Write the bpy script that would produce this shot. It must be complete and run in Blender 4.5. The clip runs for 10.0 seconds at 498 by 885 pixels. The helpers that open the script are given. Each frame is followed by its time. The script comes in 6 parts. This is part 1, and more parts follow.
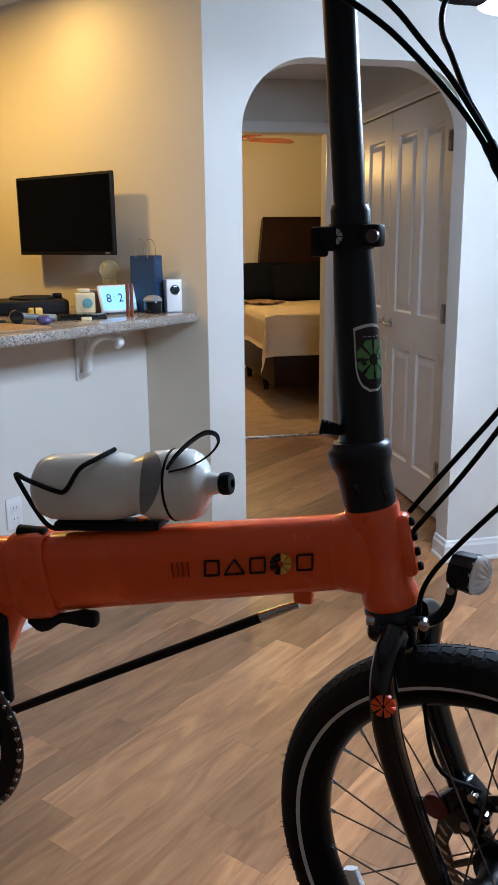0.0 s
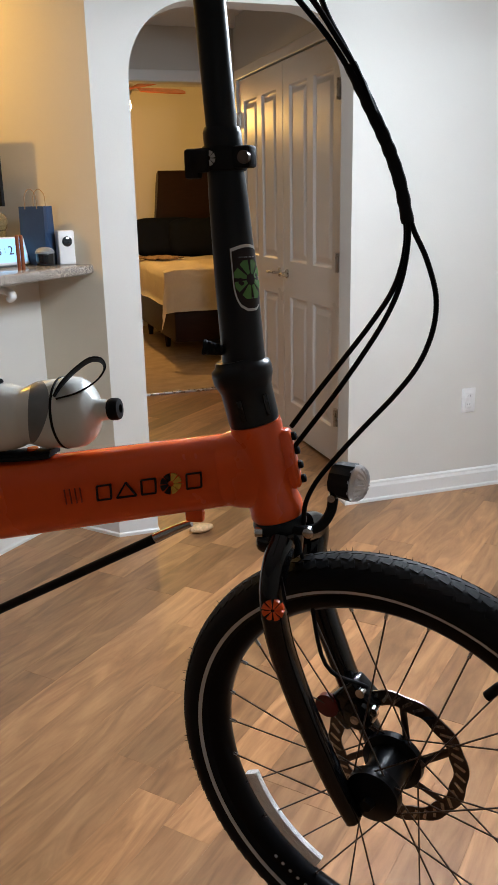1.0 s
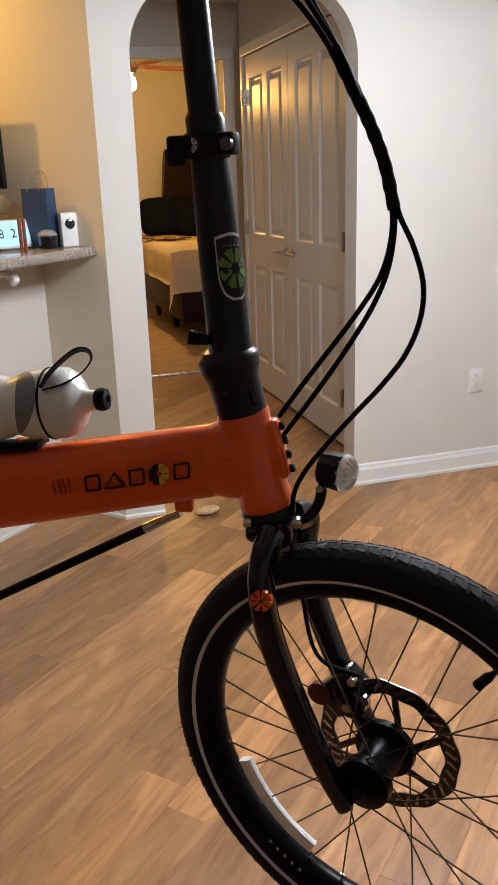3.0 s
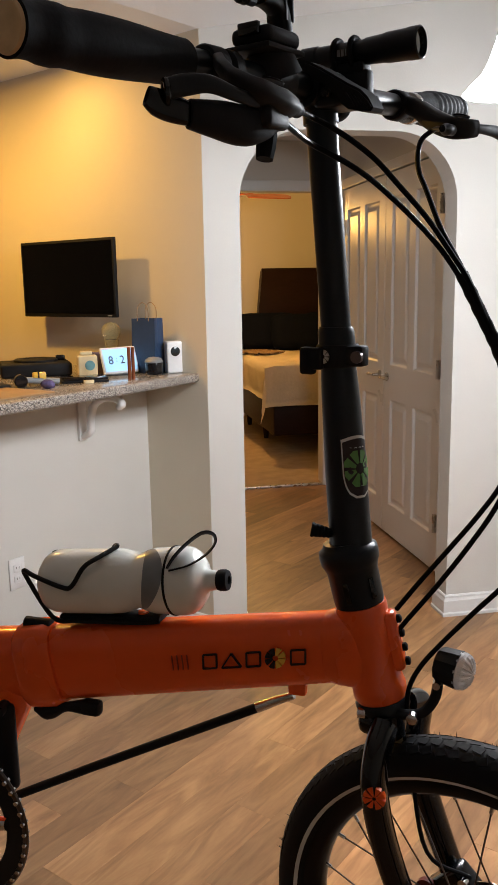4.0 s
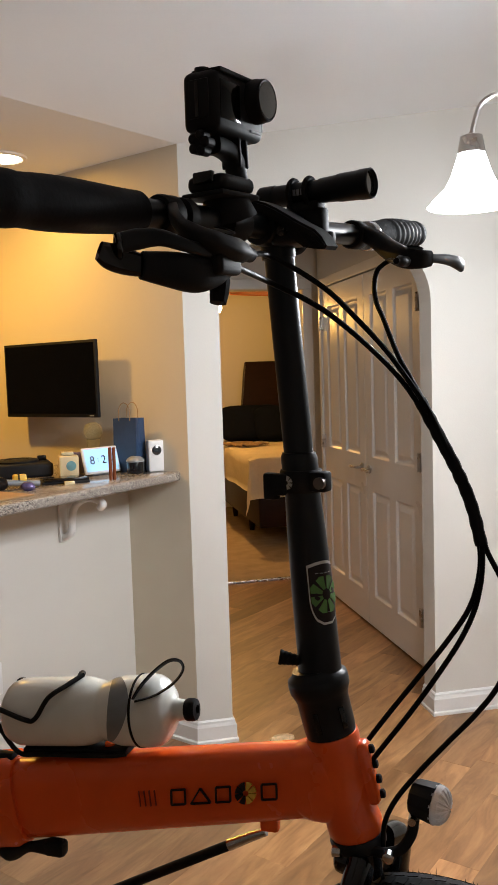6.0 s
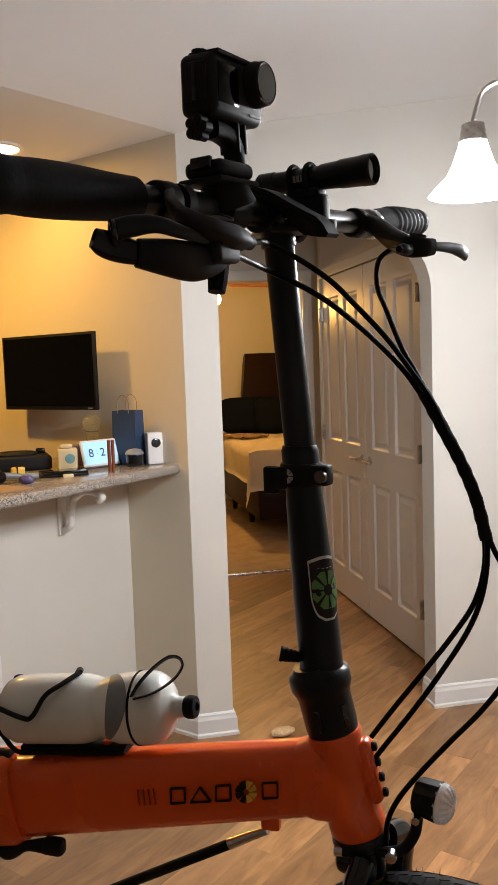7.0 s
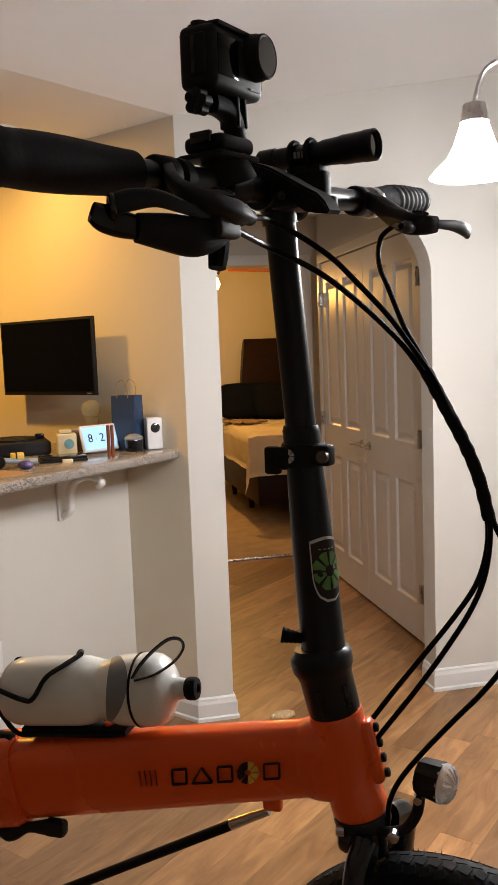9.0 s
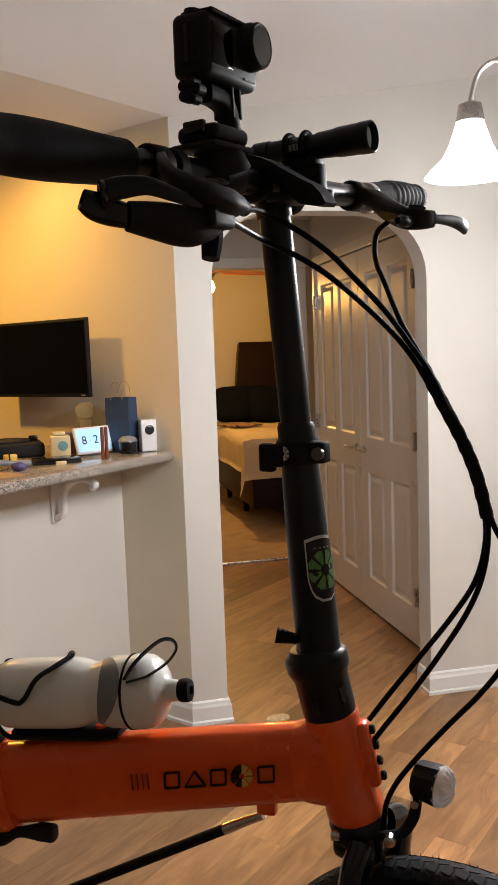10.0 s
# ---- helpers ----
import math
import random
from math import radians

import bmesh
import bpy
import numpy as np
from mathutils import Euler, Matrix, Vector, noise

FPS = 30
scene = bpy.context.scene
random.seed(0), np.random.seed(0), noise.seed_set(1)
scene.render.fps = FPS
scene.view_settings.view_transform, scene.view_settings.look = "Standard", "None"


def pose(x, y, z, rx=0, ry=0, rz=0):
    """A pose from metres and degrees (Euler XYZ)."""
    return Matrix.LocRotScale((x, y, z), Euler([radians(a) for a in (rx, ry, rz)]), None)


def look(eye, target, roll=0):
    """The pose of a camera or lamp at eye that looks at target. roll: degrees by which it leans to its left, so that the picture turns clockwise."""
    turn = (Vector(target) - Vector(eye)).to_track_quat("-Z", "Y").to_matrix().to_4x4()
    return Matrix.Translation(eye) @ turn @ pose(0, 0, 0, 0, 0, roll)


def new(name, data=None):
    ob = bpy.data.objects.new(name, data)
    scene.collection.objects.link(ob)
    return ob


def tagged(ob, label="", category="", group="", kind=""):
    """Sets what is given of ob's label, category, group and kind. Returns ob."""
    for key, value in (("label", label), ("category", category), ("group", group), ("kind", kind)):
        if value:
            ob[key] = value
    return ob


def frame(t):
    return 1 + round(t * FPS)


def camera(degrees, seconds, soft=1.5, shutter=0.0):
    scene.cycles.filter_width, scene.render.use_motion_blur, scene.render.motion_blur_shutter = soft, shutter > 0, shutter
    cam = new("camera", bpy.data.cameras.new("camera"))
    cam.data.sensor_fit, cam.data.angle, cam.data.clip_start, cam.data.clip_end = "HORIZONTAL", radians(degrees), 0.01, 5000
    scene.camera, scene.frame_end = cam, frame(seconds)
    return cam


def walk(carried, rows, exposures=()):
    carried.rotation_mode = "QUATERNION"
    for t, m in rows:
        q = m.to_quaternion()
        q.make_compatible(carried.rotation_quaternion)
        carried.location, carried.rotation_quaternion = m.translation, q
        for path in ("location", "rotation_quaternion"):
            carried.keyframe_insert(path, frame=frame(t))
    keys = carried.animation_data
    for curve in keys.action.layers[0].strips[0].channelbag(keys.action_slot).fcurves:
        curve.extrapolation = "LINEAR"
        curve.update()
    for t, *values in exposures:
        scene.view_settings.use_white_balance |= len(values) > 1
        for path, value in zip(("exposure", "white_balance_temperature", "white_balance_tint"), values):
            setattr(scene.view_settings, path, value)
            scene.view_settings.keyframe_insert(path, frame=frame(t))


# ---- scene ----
cam = camera(33.9, 10.0)
PATH = [
    (0, (0.244, 0.343, 1.362), (0.617, 2.25, 0.888), -0.6),
    (0.5, (0.249, 0.32, 1.359), (0.757, 2.189, 0.859), -0.8),
    (1, (0.256, 0.303, 1.33), (0.839, 2.129, 0.759), -1.2),
    (1.5, (0.279, 0.291, 1.293), (0.912, 2.072, 0.639), -1.5),
    (1.8, (0.291, 0.295, 1.277), (0.951, 2.051, 0.579), -1.5),
    (2, (0.304, 0.292, 1.265), (0.962, 2.044, 0.559), -1.7),
    (3.5, (0.261, 0.308, 1.393), (0.721, 2.186, 0.882), -1.4),
    (4, (0.244, 0.305, 1.435), (0.62, 2.234, 1.061), -1.0),
    (4.5, (0.242, 0.3, 1.469), (0.597, 2.252, 1.216), -1.2),
    (5, (0.258, 0.298, 1.478), (0.638, 2.253, 1.296), -1.5),
    (5.5, (0.266, 0.298, 1.479), (0.673, 2.25, 1.321), -1.7),
    (6, (0.269, 0.306, 1.472), (0.685, 2.255, 1.31), -1.8),
    (7.5, (0.273, 0.325, 1.471), (0.686, 2.272, 1.277), -2.0),
    (8, (0.273, 0.325, 1.468), (0.683, 2.272, 1.263), -2.0),
    (8.5, (0.272, 0.33, 1.464), (0.685, 2.276, 1.253), -2.1),
    (9, (0.272, 0.329, 1.465), (0.688, 2.273, 1.25), -2.1),
    (9.5, (0.279, 0.333, 1.462), (0.722, 2.273, 1.26), -2.3),
    (10, (0.275, 0.341, 1.457), (0.704, 2.284, 1.251), -2.0),
]
walk(cam, [(t, look(eye, target, roll)) for t, eye, target, roll in PATH],
     exposures=[(0.0, 0.0, 4400, 8), (0.5, 0.02, 5000, 8), (1.0, 0.02, 5020, 8), (2.0, 0.1, 5150, 7), (3.5, 0.02, 5400, 12), (4.5, 0.02, 5350, 12), (5.0, 0.0, 5250, 9), (5.5, -0.01, 5350, 10), (7.5, -0.03, 5650, 13), (10.0, -0.04, 5750, 14)])

# ---- world and lights ----
world = bpy.data.worlds.new("world")
scene.world = world
world.use_nodes = True
world.node_tree.nodes["Background"].inputs["Color"].default_value = (0.35, 0.4, 0.5, 1)
world.node_tree.nodes["Background"].inputs["Strength"].default_value = 0.05


def lamp(name, kind, where, energy, colour, size=0.05, target=None, spot=120):
    d = bpy.data.lights.new(name, kind)
    d.energy, d.color = energy, colour
    if kind == "AREA":
        d.shape, d.size = "DISK", size
    else:
        d.shadow_soft_size = size
    if kind == "SPOT":
        d.spot_size, d.spot_blend = radians(spot), 0.6
    ob = new(name, d)
    ob.matrix_world = look(where, target) if target else pose(*where)
    return ob


DOWNLIGHT = (0.04, 3.72)
DOWNLIGHT_FAR = (-0.626, 3.775)
CHANDELIER = (1.482, 1.955)
WARM = (1.0, 0.47, 0.03)
for i, (dx, dy) in enumerate((DOWNLIGHT, DOWNLIGHT_FAR)):
    lamp("downlight_lamp", "AREA", (dx, dy, 2.345), (4.5, 23)[i], WARM, 0.14, (dx, dy, 0))
lamp("fan_lamp", "POINT", (1.50, 7.45, 2.00), 72, (1.0, 0.47, 0.075), 0.06)
for i in range(5):
    a = radians(149 + 72 * i)
    lamp("chandelier_lamp", "POINT", (CHANDELIER[0] + 0.315 * math.cos(a), CHANDELIER[1] + 0.315 * math.sin(a), 1.825), 18.5, (1.0, 0.93, 0.80), 0.04)

# ---- materials ----


def mat(name, colour, rough=0.5, metal=0.0, vary=0.12, scale=6.0, bump=0.0, bump_scale=60.0, coat=0.0, rough_vary=0.08, stretch=(1, 1, 1), per_object=0.0, transmission=0.0, ior=1.45, sheen=0.0):
    """A surface with variation at two scales, roughness variation and fine relief."""
    m = bpy.data.materials.new(name)
    m.use_nodes = True
    t = m.node_tree
    b = t.nodes["Principled BSDF"]
    b.inputs["Metallic"].default_value = metal
    b.inputs["Coat Weight"].default_value = coat
    b.inputs["Coat Roughness"].default_value = 0.08
    b.inputs["Transmission Weight"].default_value = transmission
    b.inputs["IOR"].default_value = ior
    b.inputs["Sheen Weight"].default_value = sheen
    b.inputs["Specular IOR Level"].default_value = 0.32 if sum(colour) < 0.05 else 0.5
    co = t.nodes.new("ShaderNodeTexCoord")
    mp = t.nodes.new("ShaderNodeMapping")
    mp.inputs["Scale"].default_value = stretch
    t.links.new(co.outputs["Object"], mp.inputs["Vector"])
    n1 = t.nodes.new("ShaderNodeTexNoise")
    n1.inputs["Scale"].default_value = scale
    n1.inputs["Detail"].default_value = 5
    n2 = t.nodes.new("ShaderNodeTexNoise")
    n2.inputs["Scale"].default_value = bump_scale
    n2.inputs["Detail"].default_value = 3
    for n in (n1, n2):
        t.links.new(mp.outputs["Vector"], n.inputs["Vector"])
    add = t.nodes.new("ShaderNodeMath")
    add.operation = "MULTIPLY_ADD"
    add.inputs[1].default_value = 0.35
    t.links.new(n2.outputs["Fac"], add.inputs[0])
    t.links.new(n1.outputs["Fac"], add.inputs[2])
    ramp = t.nodes.new("ShaderNodeMapRange")
    ramp.inputs["From Min"].default_value, ramp.inputs["From Max"].default_value = 0.35, 1.0
    ramp.inputs["To Min"].default_value, ramp.inputs["To Max"].default_value = 1 - vary, 1 + vary
    t.links.new(add.outputs["Value"], ramp.inputs["Value"])
    hsv = t.nodes.new("ShaderNodeHueSaturation")
    hsv.inputs["Color"].default_value = (*colour, 1)
    value = ramp.outputs["Result"]
    if per_object:
        info = t.nodes.new("ShaderNodeObjectInfo")
        r2 = t.nodes.new("ShaderNodeMapRange")
        r2.inputs["To Min"].default_value, r2.inputs["To Max"].default_value = 1 - per_object, 1 + per_object
        t.links.new(info.outputs["Random"], r2.inputs["Value"])
        mul = t.nodes.new("ShaderNodeMath")
        mul.operation = "MULTIPLY"
        t.links.new(value, mul.inputs[0])
        t.links.new(r2.outputs["Result"], mul.inputs[1])
        value = mul.outputs["Value"]
    t.links.new(value, hsv.inputs["Value"])
    t.links.new(hsv.outputs["Color"], b.inputs["Base Color"])
    rr = t.nodes.new("ShaderNodeMapRange")
    rr.inputs["To Min"].default_value, rr.inputs["To Max"].default_value = max(0.02, rough - rough_vary), min(1, rough + rough_vary)
    t.links.new(n1.outputs["Fac"], rr.inputs["Value"])
    t.links.new(rr.outputs["Result"], b.inputs["Roughness"])
    if bump:
        bp = t.nodes.new("ShaderNodeBump")
        bp.inputs["Strength"].default_value = 0.5
        bp.inputs["Distance"].default_value = bump
        t.links.new(n2.outputs["Fac"], bp.inputs["Height"])
        t.links.new(bp.outputs["Normal"], b.inputs["Normal"])
    return m


def glow(name, colour, strength):
    m = bpy.data.materials.new(name)
    m.use_nodes = True
    b = m.node_tree.nodes["Principled BSDF"]
    b.inputs["Base Color"].default_value = (*colour, 1)
    b.inputs["Emission Color"].default_value = (*colour, 1)
    b.inputs["Emission Strength"].default_value = strength
    return m


def wood_material():
    """Plank grain along each plank's own x, with a tone of its own."""
    m = bpy.data.materials.new("oak_plank")
    m.use_nodes = True
    t = m.node_tree
    b = t.nodes["Principled BSDF"]
    geo = t.nodes.new("ShaderNodeNewGeometry")
    info = t.nodes.new("ShaderNodeObjectInfo")
    rnd = t.nodes.new("ShaderNodeMath")
    rnd.operation = "ADD"
    t.links.new(info.outputs["Random"], rnd.inputs[0])
    t.links.new(geo.outputs["Random Per Island"], rnd.inputs[1])
    fr = t.nodes.new("ShaderNodeMath")
    fr.operation = "FRACT"
    t.links.new(rnd.outputs["Value"], fr.inputs[0])
    off = t.nodes.new("ShaderNodeCombineXYZ")
    mul = t.nodes.new("ShaderNodeMath")
    mul.operation = "MULTIPLY"
    mul.inputs[1].default_value = 37.0
    t.links.new(fr.outputs["Value"], mul.inputs[0])
    for k in ("X", "Y", "Z"):
        t.links.new(mul.outputs["Value"], off.inputs[k])
    rot = t.nodes.new("ShaderNodeMapping")
    rot.vector_type = "POINT"
    rot.inputs["Rotation"].default_value = (0, 0, radians(-PLANK_TURN))
    t.links.new(geo.outputs["Position"], rot.inputs["Vector"])
    vec = t.nodes.new("ShaderNodeVectorMath")
    vec.operation = "ADD"
    t.links.new(rot.outputs["Vector"], vec.inputs[0])
    t.links.new(off.outputs["Vector"], vec.inputs[1])
    long_ = t.nodes.new("ShaderNodeMapping")
    long_.inputs["Scale"].default_value = (1.0, 5.5, 1.0)
    t.links.new(vec.outputs["Vector"], long_.inputs["Vector"])
    grain = t.nodes.new("ShaderNodeTexNoise")
    grain.inputs["Scale"].default_value = 2.6
    grain.inputs["Detail"].default_value = 5
    grain.inputs["Roughness"].default_value = 0.52
    grain.inputs["Distortion"].default_value = 1.8
    t.links.new(long_.outputs["Vector"], grain.inputs["Vector"])
    fine = t.nodes.new("ShaderNodeTexNoise")
    fine.inputs["Scale"].default_value = 22
    fine.inputs["Detail"].default_value = 4
    t.links.new(long_.outputs["Vector"], fine.inputs["Vector"])
    mix = t.nodes.new("ShaderNodeMath")
    mix.operation = "MULTIPLY_ADD"
    mix.inputs[1].default_value = 0.18
    t.links.new(fine.outputs["Fac"], mix.inputs[0])
    t.links.new(grain.outputs["Fac"], mix.inputs[2])
    ramp = t.nodes.new("ShaderNodeValToRGB")
    ramp.color_ramp.elements[0].position, ramp.color_ramp.elements[0].color = 0.30, (0.17, 0.083, 0.031, 1)
    ramp.color_ramp.elements[1].position, ramp.color_ramp.elements[1].color = 0.84, (0.44, 0.25, 0.108, 1)
    mid = ramp.color_ramp.elements.new(0.56)
    mid.color = (0.30, 0.156, 0.064, 1)
    t.links.new(mix.outputs["Value"], ramp.inputs["Fac"])
    hsv = t.nodes.new("ShaderNodeHueSaturation")
    r2 = t.nodes.new("ShaderNodeMapRange")
    r2.inputs["To Min"].default_value, r2.inputs["To Max"].default_value = 0.62, 1.25
    t.links.new(fr.outputs["Value"], r2.inputs["Value"])
    t.links.new(r2.outputs["Result"], hsv.inputs["Value"])
    t.links.new(ramp.outputs["Color"], hsv.inputs["Color"])
    t.links.new(hsv.outputs["Color"], b.inputs["Base Color"])
    rr = t.nodes.new("ShaderNodeMapRange")
    rr.inputs["To Min"].default_value, rr.inputs["To Max"].default_value = 0.32, 0.5
    t.links.new(mix.outputs["Value"], rr.inputs["Value"])
    t.links.new(rr.outputs["Result"], b.inputs["Roughness"])
    bp = t.nodes.new("ShaderNodeBump")
    bp.inputs["Strength"].default_value, bp.inputs["Distance"].default_value = 0.35, 0.0006
    t.links.new(fine.outputs["Fac"], bp.inputs["Height"])
    t.links.new(bp.outputs["Normal"], b.inputs["Normal"])
    return m


def granite_material():
    m = mat("granite", (0.42, 0.36, 0.3), 0.16, vary=0.2, scale=18, bump_scale=120)
    t = m.node_tree
    b = t.nodes["Principled BSDF"]
    co = t.nodes["Texture Coordinate"]
    v = t.nodes.new("ShaderNodeTexVoronoi")
    v.inputs["Scale"].default_value = 330
    t.links.new(co.outputs["Object"], v.inputs["Vector"])
    ramp = t.nodes.new("ShaderNodeValToRGB")
    ramp.color_ramp.interpolation = "CONSTANT"
    e = ramp.color_ramp.elements
    e[0].position, e[0].color = 0.0, (0.06, 0.055, 0.05, 1)
    e[1].position, e[1].color = 0.22, (0.25, 0.21, 0.175, 1)
    for p, c in ((0.45, (0.42, 0.38, 0.33, 1)), (0.68, (0.17, 0.15, 0.135, 1)), (0.84, (0.52, 0.48, 0.43, 1))):
        x = e.new(p)
        x.color = c
    t.links.new(v.outputs["Color"], ramp.inputs["Fac"])
    t.links.new(ramp.outputs["Color"], b.inputs["Base Color"])
    return m


PLANK_TURN = 42.5
M_WALL = mat("wall_paint", (0.66, 0.64, 0.585), 0.75, vary=0.03, scale=1.5, bump=0.0006, bump_scale=160)
# the same off-white, yellowed so the colour carries part of the downlights' warmth
M_WALL_WARMLIT = mat("warm_lit_wall_paint", (0.66, 0.60, 0.475), 0.75, vary=0.03, scale=1.5, bump=0.0006, bump_scale=160)
M_CEIL = mat("ceiling_paint", (0.795, 0.805, 0.80), 0.85, vary=0.03, scale=1.2, bump=0.0007, bump_scale=140)
M_TRIM = mat("white_trim", (0.78, 0.77, 0.74), 0.35, vary=0.03, scale=3)
M_DOOR = mat("door_paint", (0.85, 0.825, 0.775), 0.3, vary=0.03, scale=2, bump=0.0003, bump_scale=90)
M_FLOOR = mat("subfloor", (0.05, 0.03, 0.02), 0.7)
M_PLANK = wood_material()
M_GRANITE = granite_material()
M_CARPET = mat("carpet", (0.36, 0.27, 0.17), 0.95, vary=0.25, scale=9, bump=0.006, bump_scale=260)
M_ORANGE = mat("orange_paint", (0.83, 0.102, 0.003), 0.27, vary=0.05, scale=5, coat=0.35, bump=0.00015, bump_scale=120)
M_BLACK = mat("black_anodised", (0.006, 0.0085, 0.0115), 0.36, vary=0.2, scale=14, bump=0.00008, bump_scale=400)
M_GLOSS = mat("gloss_black", (0.006, 0.006, 0.007), 0.12, vary=0.2, scale=10, coat=0.3, rough_vary=0.04)
M_PLASTIC = mat("black_plastic", (0.012, 0.012, 0.013), 0.58, vary=0.2, scale=20, bump=0.0002, bump_scale=500)
M_RUBBER = mat("black_rubber", (0.007, 0.007, 0.008), 0.72, vary=0.2, scale=25, bump=0.0005, bump_scale=240)
M_TYRE = mat("tyre_rubber", (0.009, 0.009, 0.01), 0.66, vary=0.25, scale=18, bump=0.0004, bump_scale=200)
M_STEEL = mat("steel", (0.55, 0.55, 0.56), 0.25, 1.0, vary=0.1, scale=30)
M_CHROME = mat("chrome", (0.7, 0.7, 0.71), 0.12, 1.0, vary=0.06, scale=20)
M_DARKSTEEL = mat("dark_steel", (0.12, 0.1, 0.09), 0.3, 1.0, vary=0.2, scale=30)
M_REFLECTIVE = mat("reflective_grey", (0.62, 0.62, 0.6), 0.35, vary=0.1, scale=40)
M_BOTTLE = mat("translucent_plastic", (0.78, 0.78, 0.73), 0.2, vary=0.08, scale=12, bump=0.0003, bump_scale=40)
M_BOTTLE.node_tree.nodes["Principled BSDF"].inputs["Subsurface Weight"].default_value = 0.3
M_BOTTLE.node_tree.nodes["Principled BSDF"].inputs["Subsurface Radius"].default_value = (0.02, 0.02, 0.02)
M_RIM = mat("satin_black", (0.004, 0.004, 0.005), 0.3, vary=0.2, scale=12)
M_CABLE = mat("cable_housing", (0.006, 0.006, 0.007), 0.36, vary=0.2, scale=30, rough_vary=0.06)
M_GREY = mat("grey_print", (0.2, 0.21, 0.22), 0.4, vary=0.15, scale=30)
M_INK = mat("dark_print", (0.015, 0.01, 0.01), 0.35, vary=0.1)
M_DARKRED = mat("dark_red_print", (0.30, 0.028, 0.004), 0.35, vary=0.1)
M_YELLOW = mat("yellow_print", (0.75, 0.45, 0.04), 0.4, vary=0.1, scale=40)
M_GREEN = mat("green_print", (0.1, 0.24, 0.05), 0.35, vary=0.2, scale=60)
M_SILVER = mat("silver_print", (0.5, 0.5, 0.48), 0.3, 0.7, vary=0.1)
M_LENS = mat("clear_lens", (0.97, 0.98, 1.0), 0.06, vary=0.04, scale=120, transmission=0.62)
M_REFLECTOR = mat("clear_reflector", (0.97, 0.97, 0.97), 0.18, vary=0.08, scale=160, bump=0.004, bump_scale=420)
M_GLASS = mat("lens_glass", (0.02, 0.025, 0.03), 0.06, vary=0.1, coat=1.0)
M_TAN = mat("tan_rubber", (0.6, 0.44, 0.24), 0.7, vary=0.15, scale=60)
M_DARKWOOD = mat("dark_wood", (0.014, 0.006, 0.004), 0.4, vary=0.3, scale=8, stretch=(1, 6, 6), bump=0.0003, bump_scale=60)
for _m in (M_BLACK, M_PLASTIC, M_RUBBER, M_TYRE, M_INK):
    _m.node_tree.nodes["Principled BSDF"].inputs["Specular IOR Level"].default_value = 0.3
for _m in (M_TYRE, M_RUBBER):
    _m.node_tree.nodes["Principled BSDF"].inputs["Specular IOR Level"].default_value = 0.16
M_GLOSS.node_tree.nodes["Principled BSDF"].inputs["Specular IOR Level"].default_value = 0.3
for _m, _k in ((M_CABLE, 0.06), (M_RIM, 0.13)):
    _m.node_tree.nodes["Principled BSDF"].inputs["Specular IOR Level"].default_value = _k
M_PLASTIC.node_tree.nodes["Principled BSDF"].inputs["Specular IOR Level"].default_value = 0.16
for _m in (M_DARKWOOD,):
    _m.node_tree.nodes["Principled BSDF"].inputs["Specular IOR Level"].default_value = 0.15
M_QUILT = mat("cream_quilt", (0.82, 0.74, 0.58), 0.85, vary=0.08, scale=8, bump=0.004, bump_scale=50, sheen=0.2)
M_NAVY = mat("navy_cotton", (0.005, 0.0065, 0.013), 0.85, vary=0.2, scale=12, bump=0.001, bump_scale=90)
M_NAVY.node_tree.nodes["Principled BSDF"].inputs["Specular IOR Level"].default_value = 0.05
M_CLOTH = mat("brown_cloth", (0.2, 0.13, 0.07), 0.9, vary=0.5, scale=60, bump=0.002, bump_scale=90)
M_SCREEN_OFF = mat("dark_screen", (0.002, 0.002, 0.0025), 0.1, vary=0.1, scale=4)
M_SCREEN_OFF.node_tree.nodes["Principled BSDF"].inputs["Specular IOR Level"].default_value = 0.12
M_BAG = mat("navy_paper", (0.025, 0.05, 0.11), 0.5, vary=0.2, scale=14, bump=0.0004, bump_scale=60)
M_STRING = mat("jute_string", (0.35, 0.22, 0.1), 0.9, vary=0.2, scale=90)
M_WHITE = mat("white_plastic", (0.78, 0.77, 0.75), 0.35, vary=0.04, scale=20)
M_COPPER = mat("copper_brown", (0.3, 0.1, 0.04), 0.3, 0.5, vary=0.15, scale=40)
M_WAX = mat("candle_wax", (0.75, 0.62, 0.36), 0.3, vary=0.1, scale=20, coat=0.6)
M_TEAL = mat("teal_label", (0.18, 0.36, 0.38), 0.5, vary=0.15, scale=60)
M_AMBER = mat("amber_glass", (0.95, 0.90, 0.62), 0.03, vary=0.05, transmission=0.85)
M_BROWNPAD = mat("brown_board", (0.3, 0.18, 0.08), 0.6, vary=0.2, scale=20)
M_TREAT = mat("baked_treat", (0.62, 0.42, 0.22), 0.85, vary=0.35, scale=90, bump=0.002, bump_scale=150)
M_NICKEL = mat("brushed_nickel", (0.55, 0.53, 0.5), 0.28, 1.0, vary=0.1, scale=30)
M_SHADE = glow("lit_shade", (1.0, 0.94, 0.86), 16.0)
M_DOWN = glow("lit_downlight", (1.0, 0.78, 0.42), 14.0)
M_FANGLOW = glow("lit_globe", (1.0, 0.75, 0.38), 10.0)
M_CLOCKFACE = glow("clock_face", (0.36, 0.58, 0.74), 0.8)
M_FANBLADE = mat("cherry_blade", (0.55, 0.14, 0.035), 0.4, vary=0.25, scale=6, stretch=(1, 5, 1))

# ---- builders ----


